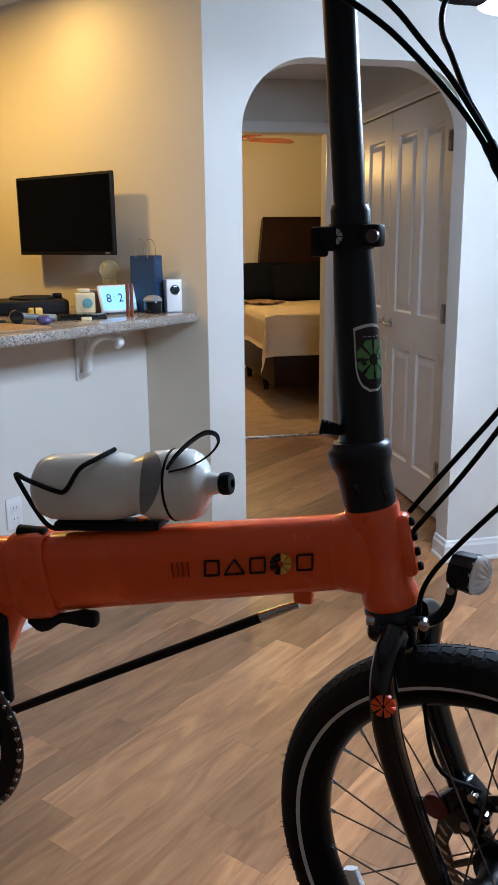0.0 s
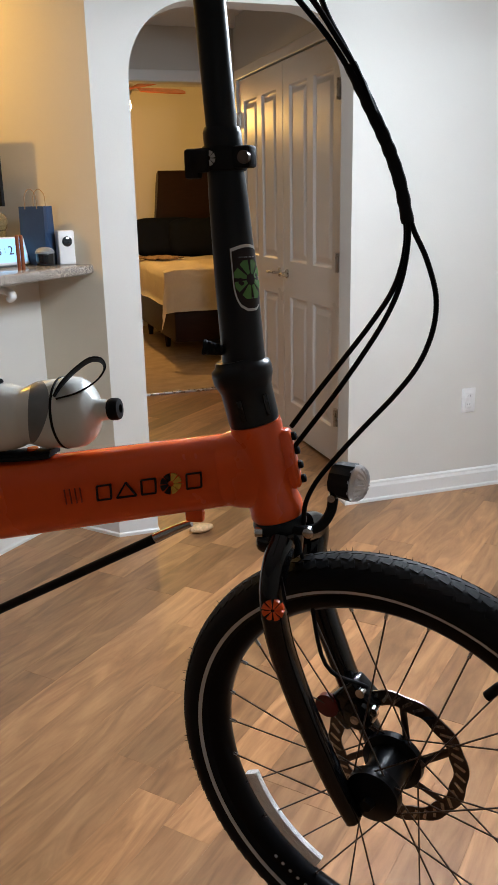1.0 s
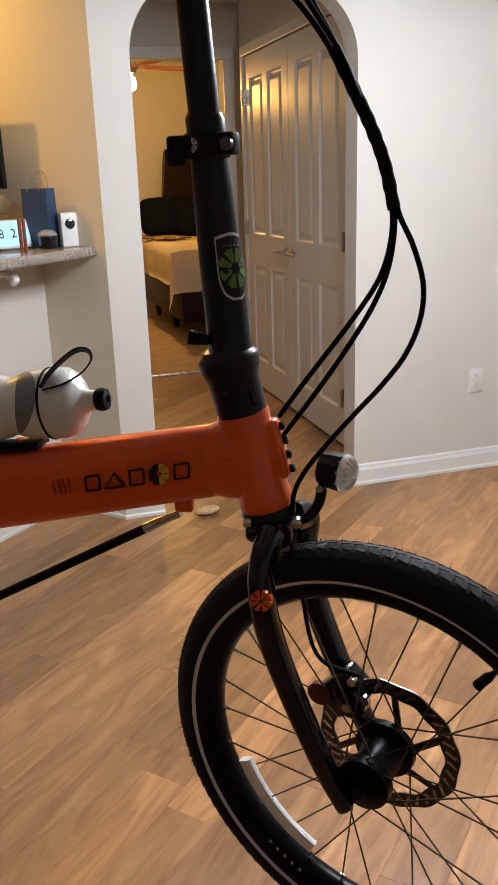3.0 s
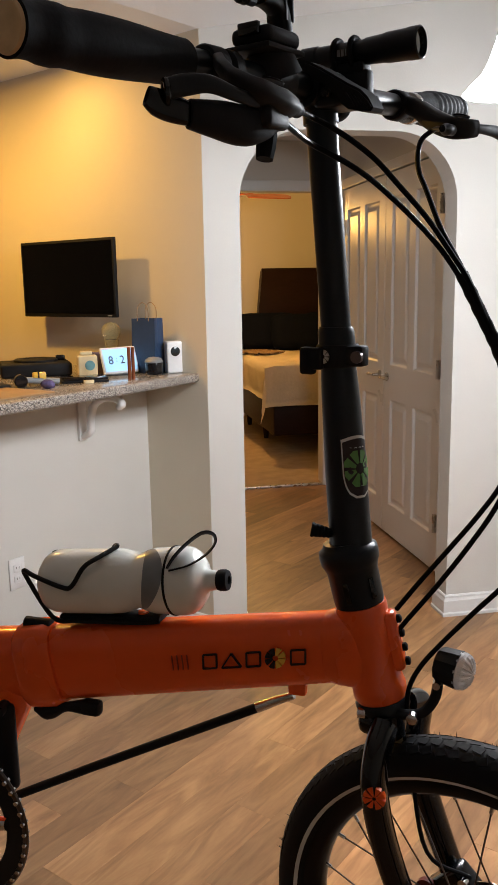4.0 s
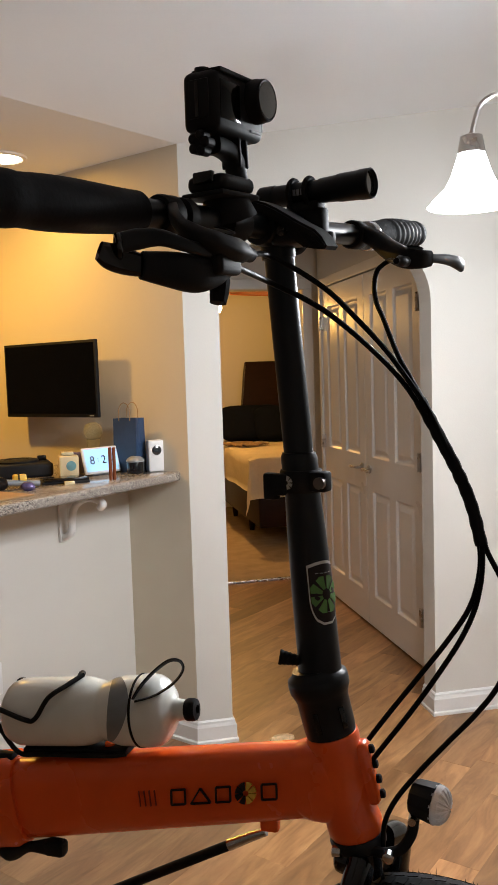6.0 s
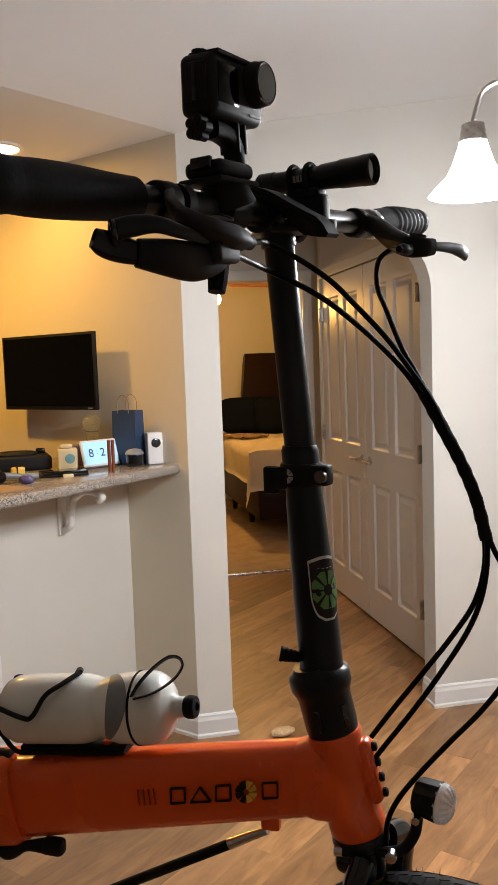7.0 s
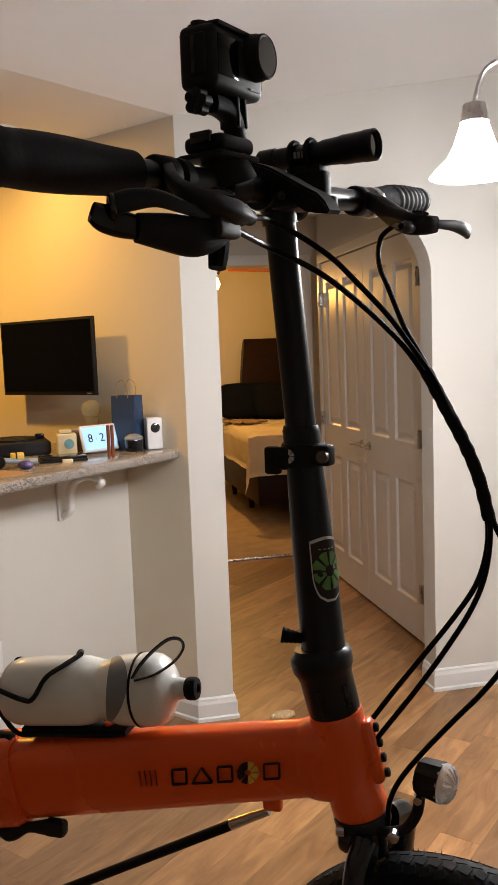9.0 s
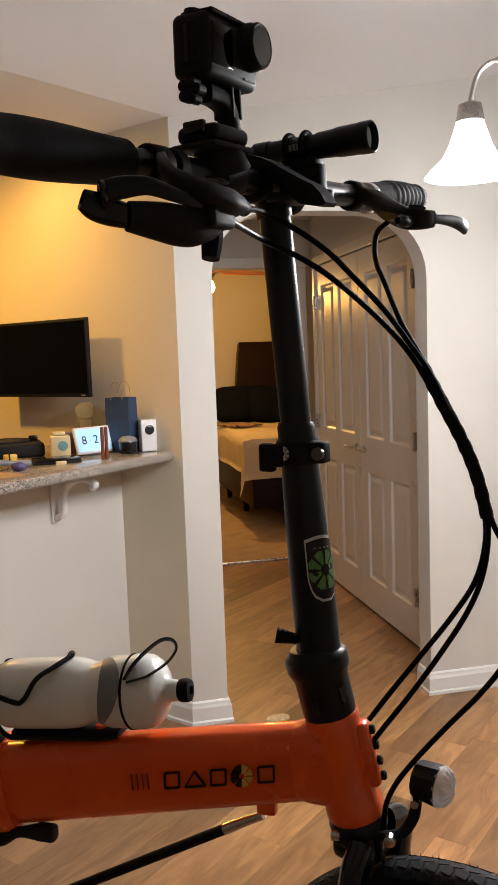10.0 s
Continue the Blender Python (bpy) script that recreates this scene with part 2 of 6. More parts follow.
def bm_box(x0, x1, y0, y1, z0, z1, bevel=0.0, seg=2):
    bm = bmesh.new()
    bmesh.ops.create_cube(bm, size=1)
    bmesh.ops.transform(bm, verts=bm.verts, matrix=Matrix.Translation(((x0 + x1) / 2, (y0 + y1) / 2, (z0 + z1) / 2)) @ Matrix.Diagonal((x1 - x0, y1 - y0, z1 - z0, 1)))
    if bevel:
        bmesh.ops.bevel(bm, geom=bm.edges[:], offset=bevel, segments=seg, profile=0.5, affect="EDGES")
    return bm


def bm_lathe(profile, segs=32, axis="Z"):
    """Turns (radius, height) pairs round an axis."""
    bm = bmesh.new()
    rings = []
    for r, hgt in profile:
        ring = []
        for i in range(segs):
            a = 2 * math.pi * i / segs
            x, y = r * math.cos(a), r * math.sin(a)
            ring.append(bm.verts.new({"Z": (x, y, hgt), "X": (hgt, x, y), "Y": (x, hgt, -y)}[axis]))
        rings.append(ring)
    for a, b in zip(rings, rings[1:]):
        for i in range(segs):
            bm.faces.new((a[i], a[(i + 1) % segs], b[(i + 1) % segs], b[i]))
    for ring in (rings[0], rings[-1]):
        bm.faces.new(ring)
    bmesh.ops.recalc_face_normals(bm, faces=bm.faces)
    return bm


def spline(points, n=8):
    """A Catmull-Rom line through the points."""
    p = [Vector(q) for q in points]
    p = [p[0] * 2 - p[1]] + p + [p[-1] * 2 - p[-2]]
    out = []
    for i in range(1, len(p) - 2):
        for k in range(n):
            t = k / n
            a, b, c, d = p[i - 1], p[i], p[i + 1], p[i + 2]
            out.append(0.5 * ((2 * b) + (c - a) * t + (2 * a - 5 * b + 4 * c - d) * t * t + (3 * b - a - 3 * c + d) * t ** 3))
    out.append(p[-2].copy())
    return out


def bm_sweep(path, radius, segs=12, flat=1.0, shape=None, up=(0, 0, 1), closed=False):
    """A tube along a path; radius is a number or a function of 0..1; flat squashes it across its second axis."""
    bm = bmesh.new()
    pts = [Vector(p) for p in path]
    rings = []
    normal = None
    count = len(pts)
    for i, p in enumerate(pts):
        if closed:
            tan = (pts[(i + 1) % count] - pts[i - 1]).normalized()
        else:
            tan = (pts[min(i + 1, count - 1)] - pts[max(i - 1, 0)]).normalized()
        if normal is None:
            normal = Vector(up) - tan * Vector(up).dot(tan)
            if normal.length < 1e-4:
                normal = Vector((1, 0, 0)) - tan * tan.x
        else:
            normal = normal - tan * normal.dot(tan)
        normal.normalize()
        side = tan.cross(normal)
        r = radius(i / max(1, count - 1)) if callable(radius) else radius
        ring = []
        for k in range(segs):
            a = 2 * math.pi * k / segs
            ca, sa = math.cos(a), math.sin(a)
            if shape:
                e = 2.0 / shape
                ca = math.copysign(abs(ca) ** e, ca)
                sa = math.copysign(abs(sa) ** e, sa)
            ring.append(bm.verts.new(p + normal * (r * ca) + side * (r * flat * sa)))
        rings.append(ring)
    pairs = list(zip(rings, rings[1:])) + ([(rings[-1], rings[0])] if closed else [])
    for a, b in pairs:
        for k in range(segs):
            bm.faces.new((a[k], a[(k + 1) % segs], b[(k + 1) % segs], b[k]))
    if not closed:
        bm.faces.new(rings[0])
        bm.faces.new(rings[-1])
    bmesh.ops.recalc_face_normals(bm, faces=bm.faces)
    return bm


def bm_prism(outline, depth):
    """A plate: an (x, z) outline pushed from y = 0 to y = depth."""
    bm = bmesh.new()
    face = bm.faces.new([bm.verts.new((x, 0, z)) for x, z in outline])
    ext = bmesh.ops.extrude_face_region(bm, geom=[face])
    bmesh.ops.translate(bm, verts=[v for v in ext["geom"] if isinstance(v, bmesh.types.BMVert)], vec=(0, depth, 0))
    bmesh.ops.recalc_face_normals(bm, faces=bm.faces)
    return bm


def moved(bm, m):
    bmesh.ops.transform(bm, verts=bm.verts, matrix=m)
    return bm


def joined(*bms):
    out = bmesh.new()
    for b in bms:
        me = bpy.data.meshes.new("tmp")
        b.to_mesh(me)
        b.free()
        out.from_mesh(me)
        bpy.data.meshes.remove(me)
    return out


def part(name, bm, material, parent=None, label="", smooth=True, angle=35):
    me = bpy.data.meshes.new(name)
    bm.normal_update()
    if smooth:
        lim = radians(angle)
        for f in bm.faces:
            f.smooth = True
        for e in bm.edges:
            if len(e.link_faces) == 2 and e.calc_face_angle(0) > lim:
                e.smooth = False
    bm.to_mesh(me)
    bm.free()
    me.materials.append(material)
    ob = new(name, me)
    if parent is not None:
        ob.parent = parent
    if label:
        tagged(ob, label)
    return ob


def thing(name, m, label, category, group="", kind=""):
    ob = new(name)
    ob.empty_display_size = 0.05
    ob.matrix_world = m
    return tagged(ob, label, category, group, kind)


def structure(name, bm, material, label, category, smooth=False):
    return tagged(part(name, bm, material, None, smooth=smooth), label, category, "", "structure")


# ---- the rooms ----
WALL_Y = 3.47
K0 = Vector((0.70, WALL_Y, 0))
KD = Vector((-math.sin(radians(41)), math.cos(radians(41)), 0))
KN = Vector((-math.cos(radians(41)), -math.sin(radians(41)), 0))
CREASE = Vector((-0.795, -0.606, 0))
VAULT = Vector((0.606, -0.795, 0)) * 0.2475
FLAT_Z = 2.36


def vault_z(x, y):
    return FLAT_Z + (Vector((x, y, 0)) - K0).dot(VAULT)


def wall_between(name, p, q, thick, zp, zq, label, material=None, z0=0.0):
    """A wall whose face runs from p to q, its body on the right hand of that way."""
    p, q = Vector((*p, 0)), Vector((*q, 0))
    d = (q - p).normalized()
    side = Vector((d.y, -d.x, 0)) * thick
    bm = bmesh.new()
    low = [bm.verts.new((*v.xy, z0)) for v in (p, q, q + side, p + side)]
    high = [bm.verts.new((*v.xy, z)) for v, z in ((p, zp), (q, zq), (q + side, zq), (p + side, zp))]
    bm.faces.new(low[::-1])
    bm.faces.new(high)
    for i in range(4):
        bm.faces.new((low[i], low[(i + 1) % 4], high[(i + 1) % 4], high[i]))
    bmesh.ops.recalc_face_normals(bm, faces=bm.faces)
    return structure(name, bm, material or M_WALL, label, "wall")


def arch_outline(x0, x1, spring, top, rad, n=14):
    pts = [(x0, 0), (x0, spring)]
    for i in range(1, n + 1):
        a = math.pi / 2 * i / n
        pts.append((x0 + rad * (1 - math.cos(a)), spring + (top - spring) * math.sin(a)))
    for i in range(n):
        a = math.pi / 2 * (1 - i / n)
        pts.append((x1 - rad * (1 - math.cos(a)), spring + (top - spring) * math.sin(a)))
    pts += [(x1, spring), (x1, 0)]
    return pts


# wall with the arch, top edge following the vault
outline = [(0.70, 0)] + arch_outline(0.841, 1.728, 1.757, 2.02, 0.26) + [(4.0, 0), (4.0, vault_z(4.0, WALL_Y) + 0.03), (0.70, FLAT_Z + 0.03)]
wall = bm_prism(outline, 0.115)
structure("wall_arch", moved(wall, Matrix.Translation((0, WALL_Y, 0))), M_WALL, "off-white painted wall with a round-cornered archway", "wall")
kq = K0 + KD * 4.6
wall_between("wall_kitchen", K0.xy, kq.xy, 0.11, FLAT_Z + 0.02, FLAT_Z + 0.02, "off-white kitchen wall with some of its warm light put into the paint", M_WALL_WARMLIT)
wall_between("wall_right", (4.0, WALL_Y), (4.0, -2.6), -0.1, vault_z(4.0, WALL_Y) + 0.03, vault_z(4.0, -2.6) + 0.03, "plain off-white painted wall")
wall_between("wall_back", (4.0, -2.6), (-4.3, -2.6), -0.1, vault_z(4.0, -2.6) + 0.03, vault_z(-4.3, -2.6) + 0.03, "plain off-white painted wall")
wall_between("wall_left", (-4.3, -2.6), (-4.3, 7.0), -0.1, 3.0, FLAT_Z + 0.02, "plain off-white painted wall")
wall_between("wall_kitchen_far", (-4.3, 7.0), (-2.2, 7.0), -0.1, FLAT_Z + 0.02, FLAT_Z + 0.02, "plain off-white painted wall")


def slab(name, corners, zs, thick, material, label, category):
    bm = bmesh.new()
    low = [bm.verts.new((x, y, z)) for (x, y), z in zip(corners, zs)]
    high = [bm.verts.new((x, y, z + thick)) for (x, y), z in zip(corners, zs)]
    bm.faces.new(low)
    bm.faces.new(high)
    n = len(low)
    for i in range(n):
        bm.faces.new((low[i], low[(i + 1) % n], high[(i + 1) % n], high[i]))
    bmesh.ops.recalc_face_normals(bm, faces=bm.faces)
    return structure(name, bm, material, label, category)


far = K0 + CREASE * 6.4
room = [(0.70, WALL_Y), (far.x, far.y), (-4.5, -2.8), (4.1, -2.8), (4.1, WALL_Y + 0.05)]
slab("ceiling", room, [vault_z(*c) for c in room], 0.08, M_CEIL, "white sloping painted ceiling", "ceiling")
kit = [(0.70, WALL_Y), (far.x, far.y), (-4.6, 7.2), (kq.x + 0.05, 7.2)]
slab("ceiling_kitchen", kit, [FLAT_Z] * 4, 0.08, M_CEIL, "flat white painted kitchen ceiling", "ceiling")
slab("ceiling_hall", [(0.70, 3.56), (2.08, 3.56), (2.08, 6.0), (0.70, 6.0)], [2.40] * 4, 0.06, M_CEIL, "white painted hall ceiling", "ceiling")
slab("ceiling_bedroom", [(-0.7, 5.98), (4.3, 5.98), (4.3, 9.4), (-0.7, 9.4)], [2.46] * 4, 0.06, M_CEIL, "white painted bedroom ceiling", "ceiling")

# hall and bedroom walls
wall_between("wall_hall", (0.74, 3.585), (0.74, 5.93), -0.08, 2.42, 2.42, "off-white painted hall wall")
HALL_X = 1.905
c_out = [(3.585, 0), (3.945, 0), (3.945, 2.036), (5.513, 2.036), (5.513, 0), (5.575, 0), (5.575, 2.42), (3.585, 2.42)]
bm = bm_prism(c_out, 0.1)
structure("wall_closet", moved(bm, Matrix(((0, 1, 0, HALL_X), (1, 0, 0, 0), (0, 0, 1, 0), (0, 0, 0, 1)))), M_WALL, "off-white painted hall wall round the closet doors", "wall")
wall_between("wall_hall_end", (2.0, 5.575), (2.0, 5.93), 0.08, 2.42, 2.42, "off-white painted hall wall beside the bedroom door")
b_out = [(-0.6, 0), (1.105, 0), (1.105, 2.07), (1.885, 2.07), (1.885, 0), (4.2, 0), (4.2, 2.48), (-0.6, 2.48)]
structure("wall_bedroom_front", moved(bm_prism(b_out, 0.11), Matrix.Translation((0, 5.93, 0))), M_WALL, "off-white painted wall round the bedroom doorway", "wall")
wall_between("wall_bedroom_back", (-0.6, 9.25), (4.2, 9.25), -0.1, 2.48, 2.48, "painted bedroom wall under warm light")
wall_between("wall_bedroom_left", (-0.6, 6.04), (-0.6, 9.25), -0.1, 2.48, 2.48, "painted bedroom wall under warm light")
wall_between("wall_bedroom_right", (4.2, 9.25), (4.2, 6.04), -0.1, 2.48, 2.48, "painted bedroom wall under warm light")
structure("floor_bedroom", bm_box(-0.6, 4.2, 5.945, 9.25, -0.02, 0.012), M_CARPET, "tan brown cut-pile bedroom carpet", "carpet")
structure("threshold", bm_box(1.105, 1.885, 5.925, 5.95, 0.0, 0.016, 0.004), M_NICKEL, "thin metal threshold strip", "threshold")

# half wall and its bar top
HC = Vector((0.477, 3.727, 0))
HD = Vector((-0.7071, -0.7071, 0))
BAR_Z = 1.105
he = HC + HD * 2.6
hs = HC - HD * 0.06
wall_between("wall_half", he.xy, hs.xy, -0.115, BAR_Z - 0.04, BAR_Z - 0.04, "low white wall under the breakfast bar")


def bar_point(along, across):
    """On the bar: metres from its wall end, and behind its front edge."""
    front = Vector((0.66, 3.485, 0))
    return front + HD * along + Vector((-0.7071, 0.7071, 0)) * across


def bar_top():
    wall_hit = K0 + KD * 0.10 + KN * 0.002
    tail = K0 + KD * 0.78 + KN * 0.002
    line = [wall_hit] + [bar_point(-0.035, 0.012), bar_point(-0.005, 0.0), bar_point(0.05, -0.006), bar_point(0.15, -0.004), bar_point(2.5, 0.0), bar_point(2.5, 0.80), tail]
    bm = bmesh.new()
    face = bm.faces.new([bm.verts.new((p.x, p.y, BAR_Z - 0.036)) for p in line])
    ext = bmesh.ops.extrude_face_region(bm, geom=[face])
    bmesh.ops.translate(bm, verts=[v for v in ext["geom"] if isinstance(v, bmesh.types.BMVert)], vec=(0, 0, 0.036))
    bmesh.ops.recalc_face_normals(bm, faces=bm.faces)
    edges = [e for e in bm.edges if abs(e.verts[0].co.z - e.verts[1].co.z) < 1e-5]
    bmesh.ops.bevel(bm, geom=edges, offset=0.012, segments=4, profile=0.5, affect="EDGES")
    return bm


bar = part("breakfast_bar", bar_top(), M_GRANITE, None)
tagged(bar, "speckled brown granite breakfast bar top on a low wall", "countertop")

# ---- baseboards, casings, doors ----


def baseboard(name, p, q, label="white painted baseboard", height=0.095):
    """A moulded skirting along p to q, standing out to the left hand of that way."""
    p, q = Vector((*p, 0)), Vector((*q, 0))
    d = (q - p).normalized()
    out = Vector((-d.y, d.x, 0))
    prof = [(0, 0), (0.020, 0), (0.020, 0.012), (0.014, 0.018), (0.013, height - 0.022), (0.008, height - 0.012), (0.007, height - 0.004), (0.003, height), (0, height)]
    bm = bmesh.new()
    rings = [[bm.verts.new(e + out * (o - 0.001) + Vector((0, 0, z)) + d * (o * k)) for o, z in prof] for e, k in ((p, -0.0), (q, 0.0))]
    n = len(prof)
    for i in range(n):
        bm.faces.new((rings[0][i], rings[0][(i + 1) % n], rings[1][(i + 1) % n], rings[1][i]))
    bm.faces.new(rings[0])
    bm.faces.new(rings[1])
    bmesh.ops.recalc_face_normals(bm, faces=bm.faces)
    return structure(name, bm, M_TRIM, label, "baseboard")


def baseboard_line(name, pts, height=0.095):
    """A skirting round corners, mitred, standing out to the left hand."""
    prof = [(-0.001, 0), (0.020, 0), (0.020, 0.012), (0.015, 0.018), (0.014, height - 0.026), (0.009, height - 0.014), (0.008, height - 0.006), (0.003, height), (-0.001, height)]
    v = [Vector((*p, 0)) for p in pts]
    bm = bmesh.new()
    rings = []
    for i, p in enumerate(v):
        a = (v[i] - v[i - 1]).normalized() if i else (v[1] - v[0]).normalized()
        b = (v[i + 1] - v[i]).normalized() if i < len(v) - 1 else a
        na, nb = Vector((-a.y, a.x, 0)), Vector((-b.y, b.x, 0))
        m = (na + nb).normalized()
        m = m / max(0.3, m.dot(na))
        rings.append([bm.verts.new(p + m * o + Vector((0, 0, z))) for o, z in prof])
    n = len(prof)
    for r, s in zip(rings, rings[1:]):
        for i in range(n):
            bm.faces.new((r[i], r[(i + 1) % n], s[(i + 1) % n], s[i]))
    bm.faces.new(rings[0])
    bm.faces.new(rings[-1])
    bmesh.ops.recalc_face_normals(bm, faces=bm.faces)
    return structure(name, bm, M_TRIM, "white moulded baseboard along the wall", "baseboard")


corner = K0 + KD * 0.338
baseboard_line("baseboard_pillar", [(0.841, WALL_Y + 0.113), (0.841, WALL_Y), (0.70, WALL_Y), corner.xy, he.xy])
baseboard_line("baseboard_right", [(4.0, WALL_Y), (1.728, WALL_Y), (1.728, WALL_Y + 0.113)])


def closet_leaf(m, hinge_side, with_knob=True):
    """A moulded four-panel door leaf, 0.77 wide; face towards local -y, x along its width."""
    w, hgt = 0.774, 2.026
    leaf = thing("closet_door", m, "closed off-white moulded panel closet door with lever handle", "door", "pair of closet doors")
    st, mid = 0.098, 0.085
    cols = [(st, (w - mid) / 2), ((w + mid) / 2, w - st)]
    rows = [(0.195, 0.80), (0.995, 1.90)]
    deep = 0.014
    part("core", bm_box(0, w, deep, 0.038, 0.014, hgt), M_DOOR, leaf, smooth=False)
    zs = [0.014, rows[0][0], rows[0][1], rows[1][0], rows[1][1], hgt]
    pieces = [bm_box(0, st, 0, deep, zs[0], hgt), bm_box(w - st, w, 0, deep, zs[0], hgt)]
    for a, b in ((zs[0], zs[1]), (zs[2], zs[3]), (zs[4], zs[5])):
        pieces.append(bm_box(st, w - st, 0, deep, a, b))
    for a, b in ((zs[1], zs[2]), (zs[3], zs[4])):
        pieces.append(bm_box(cols[0][1], cols[1][0], 0, deep, a, b))
    part("rails", joined(*pieces), M_DOOR, leaf, smooth=False)
    for x0, x1 in cols:
        for z0, z1 in rows:
            bm = bmesh.new()
            steps = [(0.0, 0.0), (0.003, 0.0035), (0.010, 0.0115), (0.016, 0.0125), (0.024, 0.0120), (0.046, 0.0030), (0.050, 0.0022)]
            rings = [[bm.verts.new((x, y, z)) for x, z in ((x0 + o, z0 + o), (x1 - o, z0 + o), (x1 - o, z1 - o), (x0 + o, z1 - o))] for o, y in steps]
            for r, s in zip(rings, rings[1:]):
                for i in range(4):
                    bm.faces.new((r[i], r[(i + 1) % 4], s[(i + 1) % 4], s[i]))
            bm.faces.new(rings[-1])
            bmesh.ops.recalc_face_normals(bm, faces=bm.faces)
            part("panel", bm, M_DOOR, leaf, smooth=False)
    hx = -0.004 if hinge_side == 0 else w + 0.004
    sg = 1 if hinge_side else -1
    for z in (0.265, 1.03, 1.80):
        bar_ = joined(moved(bm_lathe([(0.006, -0.045), (0.006, 0.045)], 10), Matrix.Translation((hx - sg * 0.012, -0.019, z))), bm_box(hx - 0.028 if sg > 0 else hx, hx if sg > 0 else hx + 0.028, -0.018, 0.001, z - 0.045, z + 0.045))
        part("hinge", bar_, M_NICKEL, leaf, "brushed nickel hinge")
    kx = w - 0.055 if hinge_side == 0 else 0.055
    sgn = -1 if hinge_side == 0 else 1
    rose = joined(moved(bm_lathe([(0.026, 0), (0.026, 0.006), (0.018, 0.011), (0.009, 0.014), (0.009, 0.045)], 20), Matrix.Translation((kx, 0, 0.925)) @ pose(0, 0, 0, 90)),
                  bm_sweep(spline([(kx, -0.045, 0.925), (kx + sgn * 0.03, -0.048, 0.928), (kx + sgn * 0.07, -0.047, 0.922), (kx + sgn * 0.10, -0.043, 0.924)], 6), 0.008, 10))
    part("lever_handle", rose, M_NICKEL, leaf, "brushed nickel lever handle")
    return leaf


def leaf_pose(y_start):
    # local x runs towards the camera (-y), local -y faces the hall (-x)
    return Matrix(((0, 1, 0, 1.898), (-1, 0, 0, y_start), (0, 0, 1, 0), (0, 0, 0, 1)))


closet_leaf(leaf_pose(4.727), 1)
closet_leaf(leaf_pose(5.509), 0)


def casing(name, pts, width, depth, m, label):
    """A door casing round three sides; pts is (x0, x1, top)."""
    x0, x1, top = pts
    b = joined(bm_box(x0 - width, x0, -depth, 0, 0, top, 0.004), bm_box(x1, x1 + width, -depth, 0, 0, top, 0.004), bm_box(x0 - width, x1 + width, -depth, 0, top + 0.001, top + width, 0.004),
               bm_box(x0 - width * 0.3, x0 - width * 0.1, -depth - 0.004, -depth, 0, top, 0.002), bm_box(x1 + width * 0.1, x1 + width * 0.3, -depth - 0.004, -depth, 0, top, 0.002))
    return structure(name, moved(b, m), M_TRIM, label, "trim")


casing("trim_closet", (-5.513, -3.945, 2.034), 0.058, 0.014, Matrix(((0, 1, 0, HALL_X), (-1, 0, 0, 0), (0, 0, 1, 0), (0, 0, 0, 1))), "white door casing round the closet doors")
casing("trim_bedroom", (1.105, 1.885, 2.07), 0.07, 0.016, Matrix.Translation((0, 5.93, 0)), "white door casing round the bedroom doorway")

# ---- bedroom ----


def bed():
    b = thing("bed", Matrix.Identity(4), "made bed with dark wooden sleigh headboard and cream quilt on carpet", "bed")
    x0, x1, y0, y1 = 1.72, 3.30, 6.88, 8.72
    part("frame", bm_box(x0 + 0.03, x1 - 0.03, y0 + 0.05, y1, 0.19, 0.60, 0.02), M_DARKWOOD, b)
    for lx in (x0 + 0.16, x1 - 0.16):
        for ly in (y0 + 0.95, y1 - 0.08):
            part("leg", moved(bm_lathe([(0.022, 0.012), (0.026, 0.05), (0.036, 0.15), (0.04, 0.20)], 14), Matrix.Translation((lx, ly, 0))), M_DARKWOOD, b)
    part("mattress", bm_box(x0 + 0.03, x1 - 0.03, y0 + 0.03, y1, 0.60, 0.77, 0.05, 3), M_QUILT, b)
    # headboard with a rolled top
    prof = [(8.74, 0.012), (8.86, 0.012), (8.87, 1.2), (8.95, 1.5), (8.95, 1.6), (8.90, 1.625), (8.86, 1.58), (8.80, 1.35), (8.74, 0.9)]
    hb = bmesh.new()
    rows = [[hb.verts.new((x + k * max(0, z - 0.9) * 0.15, y, z)) for y, z in prof] for x, k in ((1.98, 1), (3.64, -1))]
    n = len(prof)
    for i in range(n):
        hb.faces.new((rows[0][i], rows[0][(i + 1) % n], rows[1][(i + 1) % n], rows[1][i]))
    hb.faces.new(rows[0])
    hb.faces.new(rows[1])
    bmesh.ops.recalc_face_normals(hb, faces=hb.faces)
    part("headboard", hb, M_DARKWOOD, b, "dark wooden sleigh headboard")
    return b


bed()


